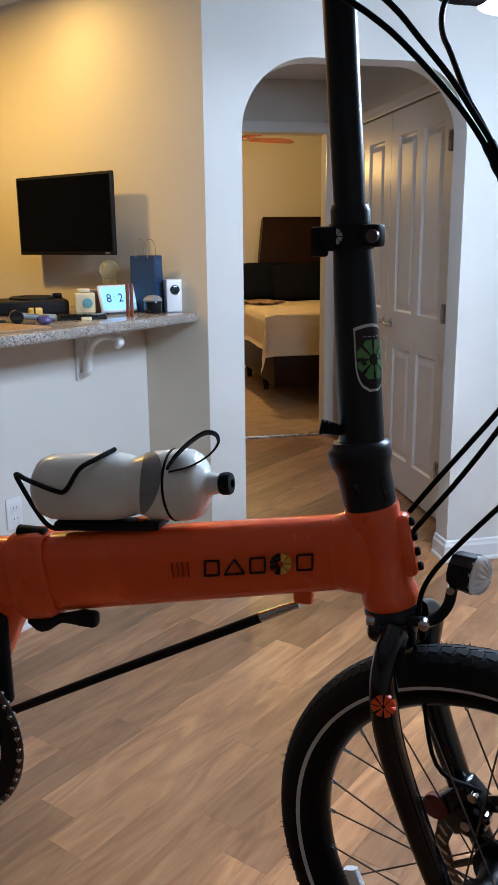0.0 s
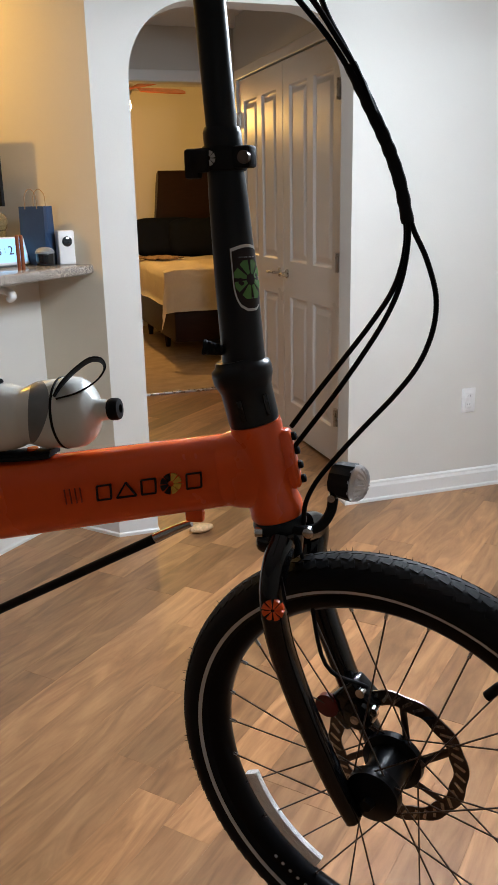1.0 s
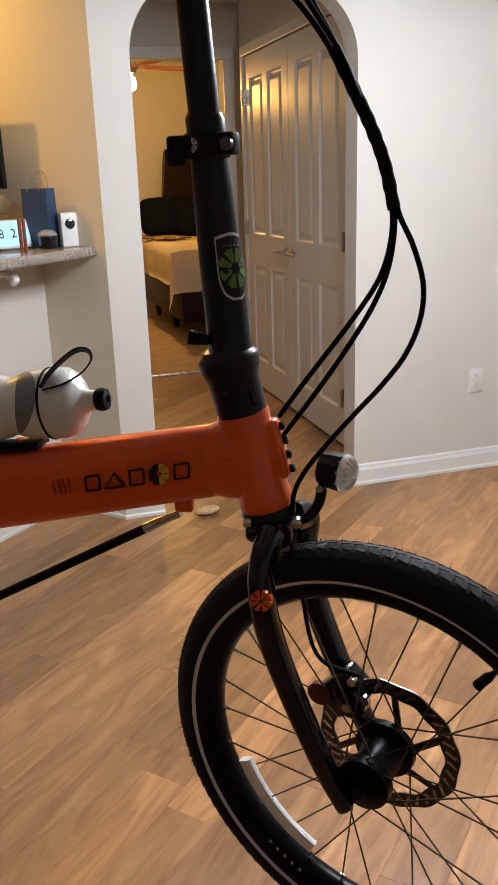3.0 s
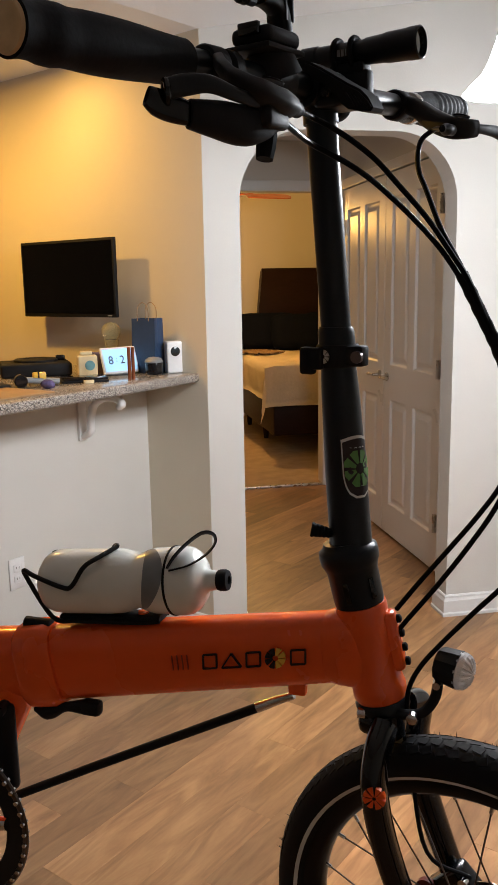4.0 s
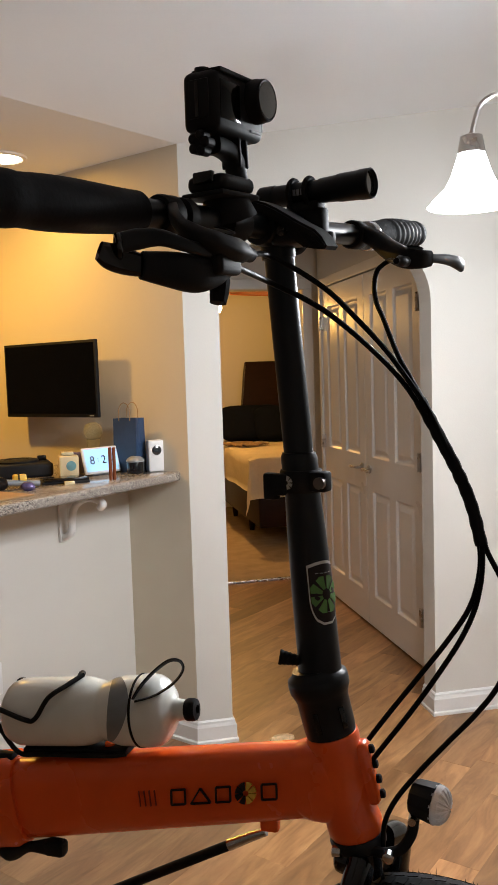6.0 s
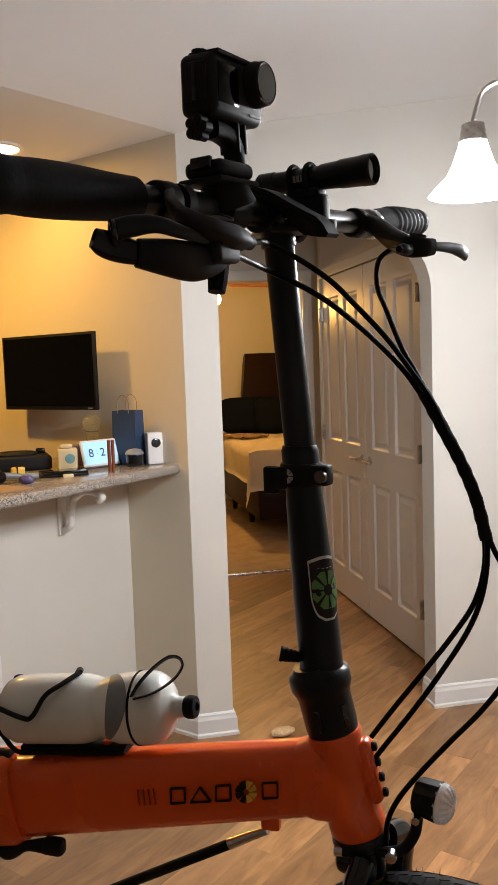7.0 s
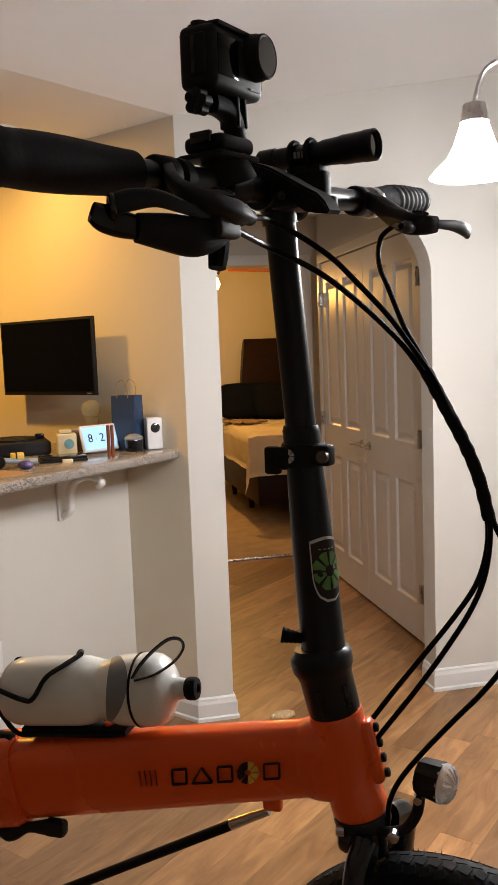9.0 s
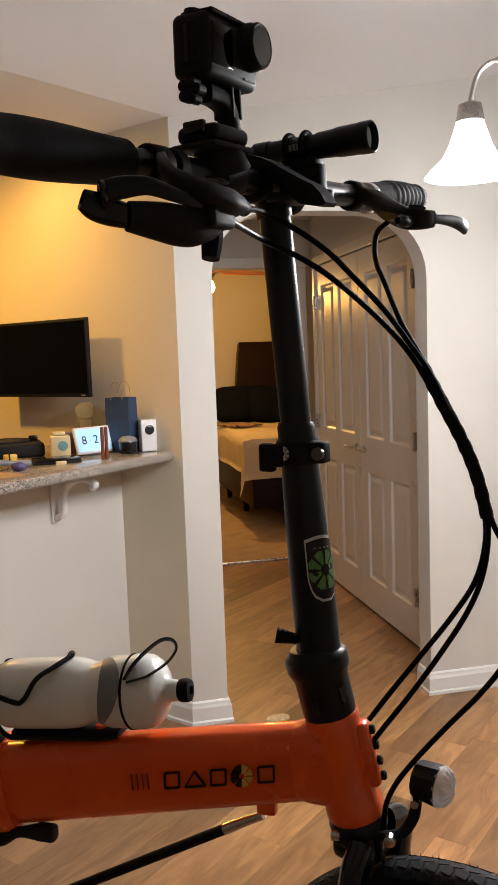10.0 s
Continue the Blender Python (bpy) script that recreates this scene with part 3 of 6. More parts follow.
def quilt():
    """A quilt draped over the mattress with a pulled-down corner."""
    x0, x1, y0, y1 = 1.70, 3.32, 6.85, 8.70
    bm = bmesh.new()
    nx, ny = 40, 46
    grid = []
    for j in range(ny + 1):
        row = []
        for i in range(nx + 1):
            a, c = i / nx, j / ny
            u = -0.30 + a * (x1 - x0 + 0.60)
            w = -0.34 + c * (y1 - y0 + 0.34)
            dx = -min(0, u) + max(0, u - (x1 - x0))
            dy = -min(0, w)
            x = x0 + min(max(u, -0.012 * (dx > 0)), x1 - x0)
            y = y0 + max(w, 0)
            drop = max(dx, dy) + 0.45 * min(dx, dy)
            wob = noise.noise((x * 3, y * 3 + dx * 4, dy * 6)) * 0.02
            x -= (dx > 0 and u < 0) * (0.02 + wob + 0.22 * min(dy, dx))
            y -= (dy > 0) * (0.02 + wob + 0.22 * min(dx, dy))
            z = 0.80 - drop + 0.012 * noise.noise((x * 5, y * 5, 1)) + (0.0 if drop else 0.012 * noise.noise((x * 1.7, y * 1.7, 4)))
            row.append(bm.verts.new((x, y, z)))
        grid.append(row)
    for j in range(ny):
        for i in range(nx):
            bm.faces.new((grid[j][i], grid[j][i + 1], grid[j + 1][i + 1], grid[j + 1][i]))
    bmesh.ops.solidify(bm, geom=bm.faces[:], thickness=0.018)
    bmesh.ops.recalc_face_normals(bm, faces=bm.faces)
    tagged(part("quilt", bm, M_QUILT, None, angle=80), "cream cotton quilt draped over the bed", "quilt")


quilt()


def pillow(m, label):
    bm = bmesh.new()
    bmesh.ops.create_uvsphere(bm, u_segments=28, v_segments=16, radius=1)
    for v in bm.verts:
        x, y, z = v.co
        e = 0.38
        v.co = (math.copysign(abs(x) ** e, x) * 0.34, y * 0.085 * (1 - 0.3 * abs(x) ** 3), math.copysign(abs(z) ** e, z) * 0.19)
        v.co.y += 0.012 * noise.noise(v.co * 9)
    ob = part("pillow", bm, M_NAVY, None, angle=80)
    ob.matrix_world = m
    return tagged(ob, label, "pillow", "pillows on the bed")


pillow(pose(2.08, 8.62, 0.985, -18, 0, 2), "dark navy pillow leaning against the headboard")
pillow(pose(2.80, 8.64, 0.985, -20, 0, -3), "dark navy pillow leaning against the headboard")
pillow(pose(2.42, 8.48, 0.975, -22, 0, 1), "black pillow leaning against other pillows")


def throw_cloth():
    bm = bmesh.new()
    bmesh.ops.create_grid(bm, x_segments=22, y_segments=16, size=1)
    for v in bm.verts:
        x, y, _ = v.co
        v.co = (x * 0.16 + 0.03 * noise.noise((x * 2, y * 2, 0)), y * 0.20 + 0.03 * noise.noise((x * 2, y * 2, 5)), 0.022 + 0.03 * abs(noise.noise((x * 2.2, y * 2.2, 9))))
    bmesh.ops.solidify(bm, geom=bm.faces[:], thickness=0.01)
    ob = part("folded_cloth", bm, M_CLOTH, None, angle=80)
    ob.matrix_world = pose(1.86, 8.0, 0.80, 0, 0, 20)
    tagged(ob, "crumpled brown patterned cloth lying on the quilt", "cloth")


throw_cloth()


def ceiling_fan():
    f = thing("ceiling_fan", pose(1.50, 7.45, -0.012), "ceiling fan with cherry wood blades and lit glass globe", "fan")
    part("rod", bm_lathe([(0.06, 2.46), (0.05, 2.42), (0.013, 2.41), (0.013, 2.30)], 20), M_NICKEL, f)
    part("motor", bm_lathe([(0.03, 2.31), (0.1, 2.29), (0.11, 2.22), (0.08, 2.17), (0.04, 2.16)], 28), M_NICKEL, f)
    for i in range(5):
        a = radians(8 + 72 * i)
        blade = bm_prism([(0.16, -0.05), (0.3, -0.062), (0.5, -0.066), (0.555, -0.045), (0.57, 0.0), (0.555, 0.045), (0.5, 0.066), (0.3, 0.062), (0.16, 0.05)], 0.007)
        moved(blade, Matrix.Translation((0, 0, 2.215)) @ Matrix.Rotation(a, 4, "Z") @ pose(0, 0, 0, 90 + 22))
        bl = part("blade", blade, M_FANBLADE, f, "cherry wood fan blade")
        arm = moved(bm_box(0.07, 0.2, -0.012, 0.012, -0.004, 0.004, 0.002), Matrix.Translation((0, 0, 2.215)) @ Matrix.Rotation(a, 4, "Z"))
        part("blade_arm", arm, M_NICKEL, f)
    part("globe", bm_lathe([(0.05, 2.16), (0.075, 2.14), (0.09, 2.09), (0.075, 2.05), (0.03, 2.035)], 28), M_FANGLOW, f, "lit frosted glass globe")


ceiling_fan()

# ---- ceiling lights ----


def downlight(x, y):
    d = thing("recessed_downlight", pose(x, y, 0), "lit recessed downlight with white trim in the kitchen ceiling", "ceiling light", "kitchen downlights")
    part("trim_ring", bm_lathe([(0.098, 2.359), (0.096, 2.352), (0.082, 2.349), (0.078, 2.353), (0.078, 2.358)], 40), M_TRIM, d)
    part("diffuser", bm_lathe([(0.077, 2.356), (0.06, 2.353), (0.03, 2.352)], 36), M_DOWN, d, "glowing diffuser")


downlight(*DOWNLIGHT)
downlight(*DOWNLIGHT_FAR)


def chandelier():
    cx, cy = CHANDELIER
    top = vault_z(cx, cy)
    c = thing("chandelier", pose(cx, cy, 0), "brushed nickel chandelier with lit white bell shades", "chandelier")
    zb = 1.871
    part("stem", bm_lathe([(0.006, top - 0.02), (0.006, 2.08), (0.018, 2.07), (0.022, 2.02), (0.012, 1.98), (0.03, 1.93), (0.034, 1.90), (0.01, 1.87)], 20), M_NICKEL, c)
    part("canopy", bm_lathe([(0.065, top + 0.02), (0.062, top - 0.03), (0.02, top - 0.05)], 28), M_NICKEL, c)
    for i in range(5):
        a = radians(149 + 72 * i)
        ux, uy = math.cos(a), math.sin(a)
        rr = 0.315
        path = [(0.02, 1.93), (0.10, 1.93), (0.17, 2.02), (0.23, 2.10), (0.29, 2.09), (rr, 2.02), (rr, zb + 0.13)]
        arm = part("arm", bm_sweep(spline([(ux * r, uy * r, z) for r, z in path], 6), 0.006, 10), M_NICKEL, c)
        cup = moved(bm_lathe([(0.012, zb + 0.15), (0.026, zb + 0.145), (0.031, zb + 0.115), (0.034, zb + 0.105)], 20), Matrix.Translation((ux * rr, uy * rr, 0)))
        part("socket_cup", cup, M_NICKEL, c)
        prof = [(0.030, zb + 0.108), (0.036, zb + 0.09), (0.048, zb + 0.055), (0.062, zb + 0.028), (0.09, zb + 0.002), (0.104, zb - 0.014), (0.101, zb - 0.014), (0.082, zb + 0.006), (0.045, zb + 0.04), (0.03, zb + 0.09)]
        sh = moved(bm_lathe(prof, 36), Matrix.Translation((ux * rr, uy * rr, 0)))
        part("shade", sh, M_SHADE, c, "lit white glass bell shade")


chandelier()

# ---- the bicycle ----
BIKE = pose(0.5755, 1.0382, 0, 0, 0, -29)
STEER = -16.6
WHEEL = pose(0.0682, -0.0155, 0.7117, 1.8, 0, STEER - 2.6)
BAR_C = Vector((-0.119, 0, 1.616))
HB = Matrix.Translation(BAR_C) @ pose(0, 0, 0, 0, 0, STEER) @ pose(0, 0, 0, 4.2)
bike = thing("bicycle", BIKE, "orange folding bicycle with black fork and handlepost, held in a stand", "bicycle")
HEAD_LOW, HEAD_TOP = Vector((-0.052, 0, 1.008)), Vector((-0.0755, 0, 1.110))
HEAD_DIR = (HEAD_TOP - HEAD_LOW).normalized()
HEAD_ROT = Vector((0, 0, 1)).rotation_difference(HEAD_DIR).to_matrix().to_4x4()


def tube_centre(u):
    k = (u + 0.45) / 0.36
    return 0.995 + k * 0.065, 0.046 + k * (0.038 - 0.046)


def main_tube():
    path = [Vector((u, 0, tube_centre(u)[0])) for u in np.linspace(-0.47, -0.07, 15)]
    return bm_sweep(path, lambda t: tube_centre(-0.47 + 0.40 * t)[1], 28, 0.54, 3.2)


tube = part("main_tube", main_tube(), M_ORANGE, bike, "glossy orange box-section main tube", angle=60)


def on_tube(u, v):
    """A point on the near face of the main tube: u along, v up from its middle."""
    return Vector((u, -0.0245, tube_centre(u)[0] + v))


def plate_on_tube(outline, thick=0.0012):
    bm = bmesh.new()
    back = [bm.verts.new(on_tube(u, v) + Vector((0, 0.001, 0))) for u, v in outline]
    front = [bm.verts.new(on_tube(u, v) + Vector((0, -thick, 0))) for u, v in outline]
    bm.faces.new(front)
    n = len(outline)
    for i in range(n):
        bm.faces.new((back[i], back[(i + 1) % n], front[(i + 1) % n], front[i]))
    bmesh.ops.recalc_face_normals(bm, faces=bm.faces)
    return bm


# plain marks in place of the maker's lettering
LH = 0.0080


def outlined(points, k):
    """A thin printed outline through the points, on the tube."""
    out = []
    for (u0, v0), (u1, v1) in zip(points, points[1:] + points[:1]):
        d = math.hypot(u1 - u0, v1 - v0)
        du, dv = -(v1 - v0) / d * k / 2, (u1 - u0) / d * k / 2
        out.append(plate_on_tube([(u0 + du, v0 + dv), (u0 - du, v0 - dv), (u1 - du, v1 - dv), (u1 + du, v1 + dv)]))
    return joined(*out)


triangle = [(-0.011, -LH), (0.011, -LH), (0.0, LH)]
square = [(-0.0078, -LH), (0.0078, -LH), (0.0078, LH), (-0.0078, LH)]
for u, shape in ((-0.238, square), (-0.213, triangle), (-0.188, square), (-0.1385, square)):
    part("mark", outlined([(u + a + 0.002, b) for a, b in shape], 0.0017), M_INK, tube, "dark printed mark", smooth=False)
for i in range(8):
    a0, a1 = radians(45 * i + 5), radians(45 * i + 40)
    r0, r1 = 0.0035, 0.0115
    pts = [(-0.1635 + r * math.cos(a), r * math.sin(a)) for r, a in ((r0, a0), (r1, a0), (r1, (a0 + a1) / 2), (r1, a1), (r0, a1))]
    part("emblem_wedge", plate_on_tube([(u + 0.002, v) for u, v in pts]), M_YELLOW if i in (0, 1, 6, 7) else M_INK, tube, "yellow printed wedge" if i in (0, 1, 6, 7) else "dark printed wedge", smooth=False)
for i in range(4):
    u = -0.280 + 0.006 * i
    part("tick", plate_on_tube([(u, -0.008), (u + 0.0007, -0.008), (u - 0.001, 0.009), (u - 0.0017, 0.009)]), M_DARKRED, tube, smooth=False)


def head_tube():
    prof = [(0.0265, 0.0), (0.0285, 0.004), (0.0285, 0.014), (0.0262, 0.024), (0.0252, 0.05), (0.0258, 0.085), (0.0272, 0.1), (0.0265, 0.1045)]
    cyl = moved(bm_lathe(prof, 40), Matrix.Translation(HEAD_LOW) @ HEAD_ROT)
    lug = moved(bm_box(0.012, 0.034, -0.011, 0.011, 0.028, 0.092, 0.006, 3), Matrix.Translation(HEAD_LOW) @ HEAD_ROT)
    neck = bm_sweep([(-0.112, 0, 1.0565), (-0.098, 0, 1.058), (-0.084, 0, 1.06), (-0.068, 0, 1.062)], lambda t: 0.037 + 0.006 * math.sin(t * 2.2), 28, 0.58, 3.0)
    return joined(cyl, lug, neck)


head = part("head_tube", head_tube(), M_ORANGE, bike, "glossy orange head tube", angle=50)
for k in range(4):
    stud = moved(bm_lathe([(0.0045, 0.0), (0.0045, 0.004), (0.003, 0.0052)], 12, "X"), Matrix.Translation(HEAD_LOW) @ HEAD_ROT @ Matrix.Translation((0.0335, 0, 0.036 + 0.0155 * k)))
    part("stud", stud, M_RUBBER, head, "black stud")
part("lower_headset", moved(bm_lathe([(0.024, -0.016), (0.028, -0.012), (0.029, -0.003), (0.0275, 0.0)], 36), Matrix.Translation(HEAD_LOW) @ HEAD_ROT), M_BLACK, bike)

# hinge and rear of the frame
hinge = part("frame_hinge", joined(bm_sweep([(-0.482, 0, 0.989), (-0.476, 0, 0.990), (-0.442, 0, 0.996), (-0.432, 0, 0.998)], lambda t: 0.047 + 0.006 * math.sin(math.pi * t), 28, 0.62, 3.4)), M_ORANGE, bike, "orange welded frame hinge", angle=50)
part("hinge_pin", moved(bm_lathe([(0.006, -0.03), (0.008, -0.028), (0.008, 0.028), (0.006, 0.03)], 14, "X"), Matrix.Translation((-0.462, -0.004, 1.043)) @ Matrix.Diagonal((0.6, 1, 1, 1))), M_PLASTIC, hinge)
latch = part("hinge_latch", bm_sweep(spline([(-0.468, -0.012, 0.938), (-0.45, -0.016, 0.936), (-0.425, -0.018, 0.948), (-0.40, -0.018, 0.952), (-0.378, -0.018, 0.957)], 5), lambda t: 0.006 + 0.003 * math.sin(6 * t) ** 2, 12, 0.8), M_PLASTIC, bike, "black folding latch lever")
part("latch_tip", bm_box(-0.402, -0.376, -0.026, -0.01, 0.944, 0.962, 0.005), M_PLASTIC, latch)
part("rear_tube", bm_sweep([(-0.475, 0, 0.991), (-0.52, 0, 0.985), (-0.60, 0, 0.972), (-0.68, 0, 0.96)], 0.044, 24, 0.55, 3.0), M_ORANGE, bike, angle=60)
part("down_strut", bm_sweep([(-0.50, 0, 0.96), (-0.53, 0, 0.90), (-0.565, 0, 0.82), (-0.58, 0, 0.785)], 0.028, 20, 0.8), M_ORANGE, bike)
part("chain_guide", joined(bm_box(-0.525, -0.492, -0.032, -0.016, 0.83, 0.945, 0.008, 3), moved(bm_lathe([(0.008, -0.01), (0.008, 0.01)], 12, "Y"), Matrix.Translation((-0.505, -0.028, 0.94)))), M_PLASTIC, bike, "black plastic chain guide")
part("bottom_bracket", moved(bm_lathe([(0.024, -0.04), (0.024, 0.04)], 24, "Y"), Matrix.Translation((-0.58, 0, 0.79))), M_ORANGE, bike)
part("seat_tube", bm_sweep([(-0.58, 0, 0.79), (-0.68, 0, 0.96), (-0.74, 0, 1.08)], 0.021, 20), M_ORANGE, bike)
part("seat_post", bm_sweep([(-0.735, 0, 1.07), (-0.86, 0, 1.32)], 0.017, 20), M_BLACK, bike)
part("saddle", bm_sweep(spline([(-0.72, 0, 1.335), (-0.78, 0, 1.345), (-0.87, 0, 1.345), (-0.97, 0, 1.352)], 5), lambda t: 0.016 + 0.055 * t ** 2.2, 18, 0.001 + 1.0, up=(0, 1, 0)), M_PLASTIC, bike, "black padded saddle")
for s in (-1, 1):
    part("chain_stay", bm_sweep(spline([(-0.58, s * 0.025, 0.79), (-0.74, s * 0.055, 0.755), (-0.99, s * 0.062, 0.705)], 5), 0.009, 12), M_ORANGE, bike)
    part("seat_stay", bm_sweep(spline([(-0.68, s * 0.022, 0.965), (-0.78, s * 0.055, 0.9), (-0.99, s * 0.062, 0.705)], 5), 0.008, 12), M_ORANGE, bike)


def chainring():
    n = 52
    bm = bmesh.new()
    outer, inner = [], []
    for i in range(n * 4):
        a = 2 * math.pi * i / (n * 4)
        r = 0.106 + (0.0028 if i % 4 in (1, 2) else -0.0012)
        outer.append((r * math.cos(a), r * math.sin(a)))
        inner.append((0.083 * math.cos(a), 0.083 * math.sin(a)))
    m = n * 4
    layers = []
    for y in (-0.002, 0.002):
        layers.append(([bm.verts.new((x, y, z)) for x, z in outer], [bm.verts.new((x, y, z)) for x, z in inner]))
    for i in range(m):
        j = (i + 1) % m
        for o, q in layers:
            bm.faces.new((o[i], o[j], q[j], q[i]))
        bm.faces.new((layers[0][0][i], layers[0][0][j], layers[1][0][j], layers[1][0][i]))
        bm.faces.new((layers[0][1][i], layers[0][1][j], layers[1][1][j], layers[1][1][i]))
    bmesh.ops.recalc_face_normals(bm, faces=bm.faces)
    return bm


CR = Matrix.Translation((-0.58, -0.048, 0.79))
ring = part("chainring", moved(chainring(), CR), M_BLACK, bike, "black toothed chainring", smooth=False)
spider = [bm_sweep([(0, -0.004, 0), (0.088 * math.cos(radians(72 * i + 8)), -0.004, 0.088 * math.sin(radians(72 * i + 8)))], 0.008, 10) for i in range(5)]
part("spider", moved(joined(*spider), CR), M_CHROME, ring, "polished spider arms")
for i in range(26):
    a = radians(-96 + i * 7.4)
    pin = moved(bm_lathe([(0.0028, -0.005), (0.0028, 0.005)], 8, "Y"), CR @ Matrix.Translation((0.1085 * math.cos(a), 0, 0.1085 * math.sin(a))))
    part("chain_pin", pin, M_STEEL, ring)
chain_path = [(-0.58 + 0.1085 * math.cos(a), -0.048, 0.79 + 0.1085 * math.sin(a)) for a in np.linspace(radians(-95), radians(93), 40)] + [(-0.80, -0.05, 0.80), (-0.995, -0.052, 0.735), (-1.02, -0.052, 0.704), (-0.995, -0.052, 0.672), (-0.80, -0.05, 0.68)]
part("chain", bm_sweep(chain_path, 0.0042, 8, 0.7, closed=True), M_DARKSTEEL, bike, "dark steel chain")
part("crank_arm", moved(bm_sweep([(0, -0.012, 0), (-0.09, -0.016, -0.06), (-0.14, -0.02, -0.095)], 0.011, 12, 0.6), CR), M_CHROME, bike)
part("pedal", moved(bm_box(-0.05, 0.05, -0.1, -0.012, -0.012, 0.012, 0.005), CR @ Matrix.Translation((-0.145, -0.015, -0.098))), M_PLASTIC, bike)

# brace cable under the frame
brace = part("brace_rod", bm_sweep([(-0.60, 0.0, 0.757), (-0.40, 0, 0.8635), (-0.183, 0, 0.977)], 0.0055, 12), M_RUBBER, bike, "black sheathed brace cable")
part("ferrule", bm_sweep([(-0.19, 0, 0.9735), (-0.165, 0, 0.9865), (-0.148, 0, 0.994)], lambda t: 0.0062 - 0.002 * t, 12), M_STEEL, brace, "silver ferrule")
part("brace_lug", joined(bm_box(-0.154, -0.133, -0.006, 0.006, 0.996, 1.022, 0.004)), M_ORANGE, bike)

# handlepost


def post_ring(z):
    return -0.0855 + (1.17 - z) * 0.0745


def along_post(profile, segs=36):
    bm = bmesh.new()
    rings = []
    for r, z in profile:
        rings.append([bm.verts.new((post_ring(z) + r * math.cos(2 * math.pi * i / segs), r * math.sin(2 * math.pi * i / segs), z)) for i in range(segs)])
    for a, b in zip(rings, rings[1:]):
        for i in range(segs):
            bm.faces.new((a[i], a[(i + 1) % segs], b[(i + 1) % segs], b[i]))
    bm.faces.new(rings[0])
    bm.faces.new(rings[-1])
    bmesh.ops.recalc_face_normals(bm, faces=bm.faces)
    return bm


collar = moved(bm_lathe([(0.0255, 0.0), (0.0262, 0.006), (0.0266, 0.036), (0.0285, 0.042), (0.0308, 0.047), (0.0312, 0.055), (0.0304, 0.060), (0.026, 0.063), (0.0238, 0.068)], 40), Matrix.Translation(HEAD_TOP + Vector((-0.0005, 0, 0))) @ HEAD_ROT)
base = part("post_collar", collar, M_BLACK, bike, "black folding joint collar", angle=50)
for a in (-100, -40):
    slot = moved(bm_box(0.0255, 0.0272, -0.003, 0.003, 0.008, 0.03, 0.0008), Matrix.Translation(HEAD_TOP) @ HEAD_ROT @ pose(0, 0, 0, 0, 0, a))
    part("slot", slot, M_GLOSS, base)
post = part("handlepost", along_post([(0.0225, 1.168), (0.0218, 1.18), (0.0212, 1.25), (0.019, 1.33), (0.0172, 1.362), (0.017, 1.376)]), M_BLACK, bike, "tapered matt black handlepost")
upper = part("upper_post", along_post([(0.0148, 1.37), (0.0148, 1.60)]), M_BLACK, bike, "matt black telescoping post")
sleeve = part("post_sleeve", along_post([(0.0175, 1.357), (0.0183, 1.361), (0.0183, 1.390), (0.0165, 1.395)]), M_BLACK, bike)
zc = 1.367
clampm = Matrix.Translation((post_ring(zc), 0, zc)) @ pose(0, 0, 0, 0, 0, STEER)
clamp = part("post_clamp", moved(joined(bm_lathe([(0.0205, -0.011), (0.0215, -0.009), (0.0215, 0.009), (0.0205, 0.011)], 32), bm_box(0.012, 0.034, -0.014, 0.002, -0.0095, 0.0105, 0.003)), clampm), M_PLASTIC, bike, "black quick-release clamp")
part("clamp_lever", moved(joined(bm_box(-0.026, -0.004, -0.026, -0.0195, -0.013, 0.009, 0.003), bm_box(-0.030, -0.014, -0.026, -0.016, -0.018, 0.009, 0.003)), clampm), M_PLASTIC, clamp, "black flat lever")
part("clamp_bolt", moved(bm_lathe([(0.006, -0.018), (0.006, -0.0135)], 12, "Y"), clampm @ Matrix.Translation((0.029, 0, 0))), M_DARKSTEEL, clamp)
for i in range(8):
    a0 = radians(45 * i + 6)
    w = [(r * math.cos(a) + -0.004, -0.0225, r * math.sin(a)) for r, a in ((0.002, a0), (0.007, a0), (0.007, a0 + radians(33)), (0.002, a0 + radians(33)))]
    bmw = bmesh.new()
    bmw.faces.new([bmw.verts.new(p) for p in w])
    ext = bmesh.ops.extrude_face_region(bmw, geom=bmw.faces[:])
    bmesh.ops.translate(bmw, verts=[v for v in ext["geom"] if isinstance(v, bmesh.types.BMVert)], vec=(0, -0.0008, 0))
    part("emblem_wedge", moved(bmw, clampm), M_SILVER, clamp, smooth=False)
part("fold_knob", joined(bm_sweep([(-0.104 - 0.002 * k, -0.012 - 0.0004 * k, 1.186 + 0.0004 * k) for k in range(11)], lambda t: 0.0045 + 0.003 * t + 0.0007 * (int(t * 10) % 2), 12)), M_RUBBER, bike, "small black knob")


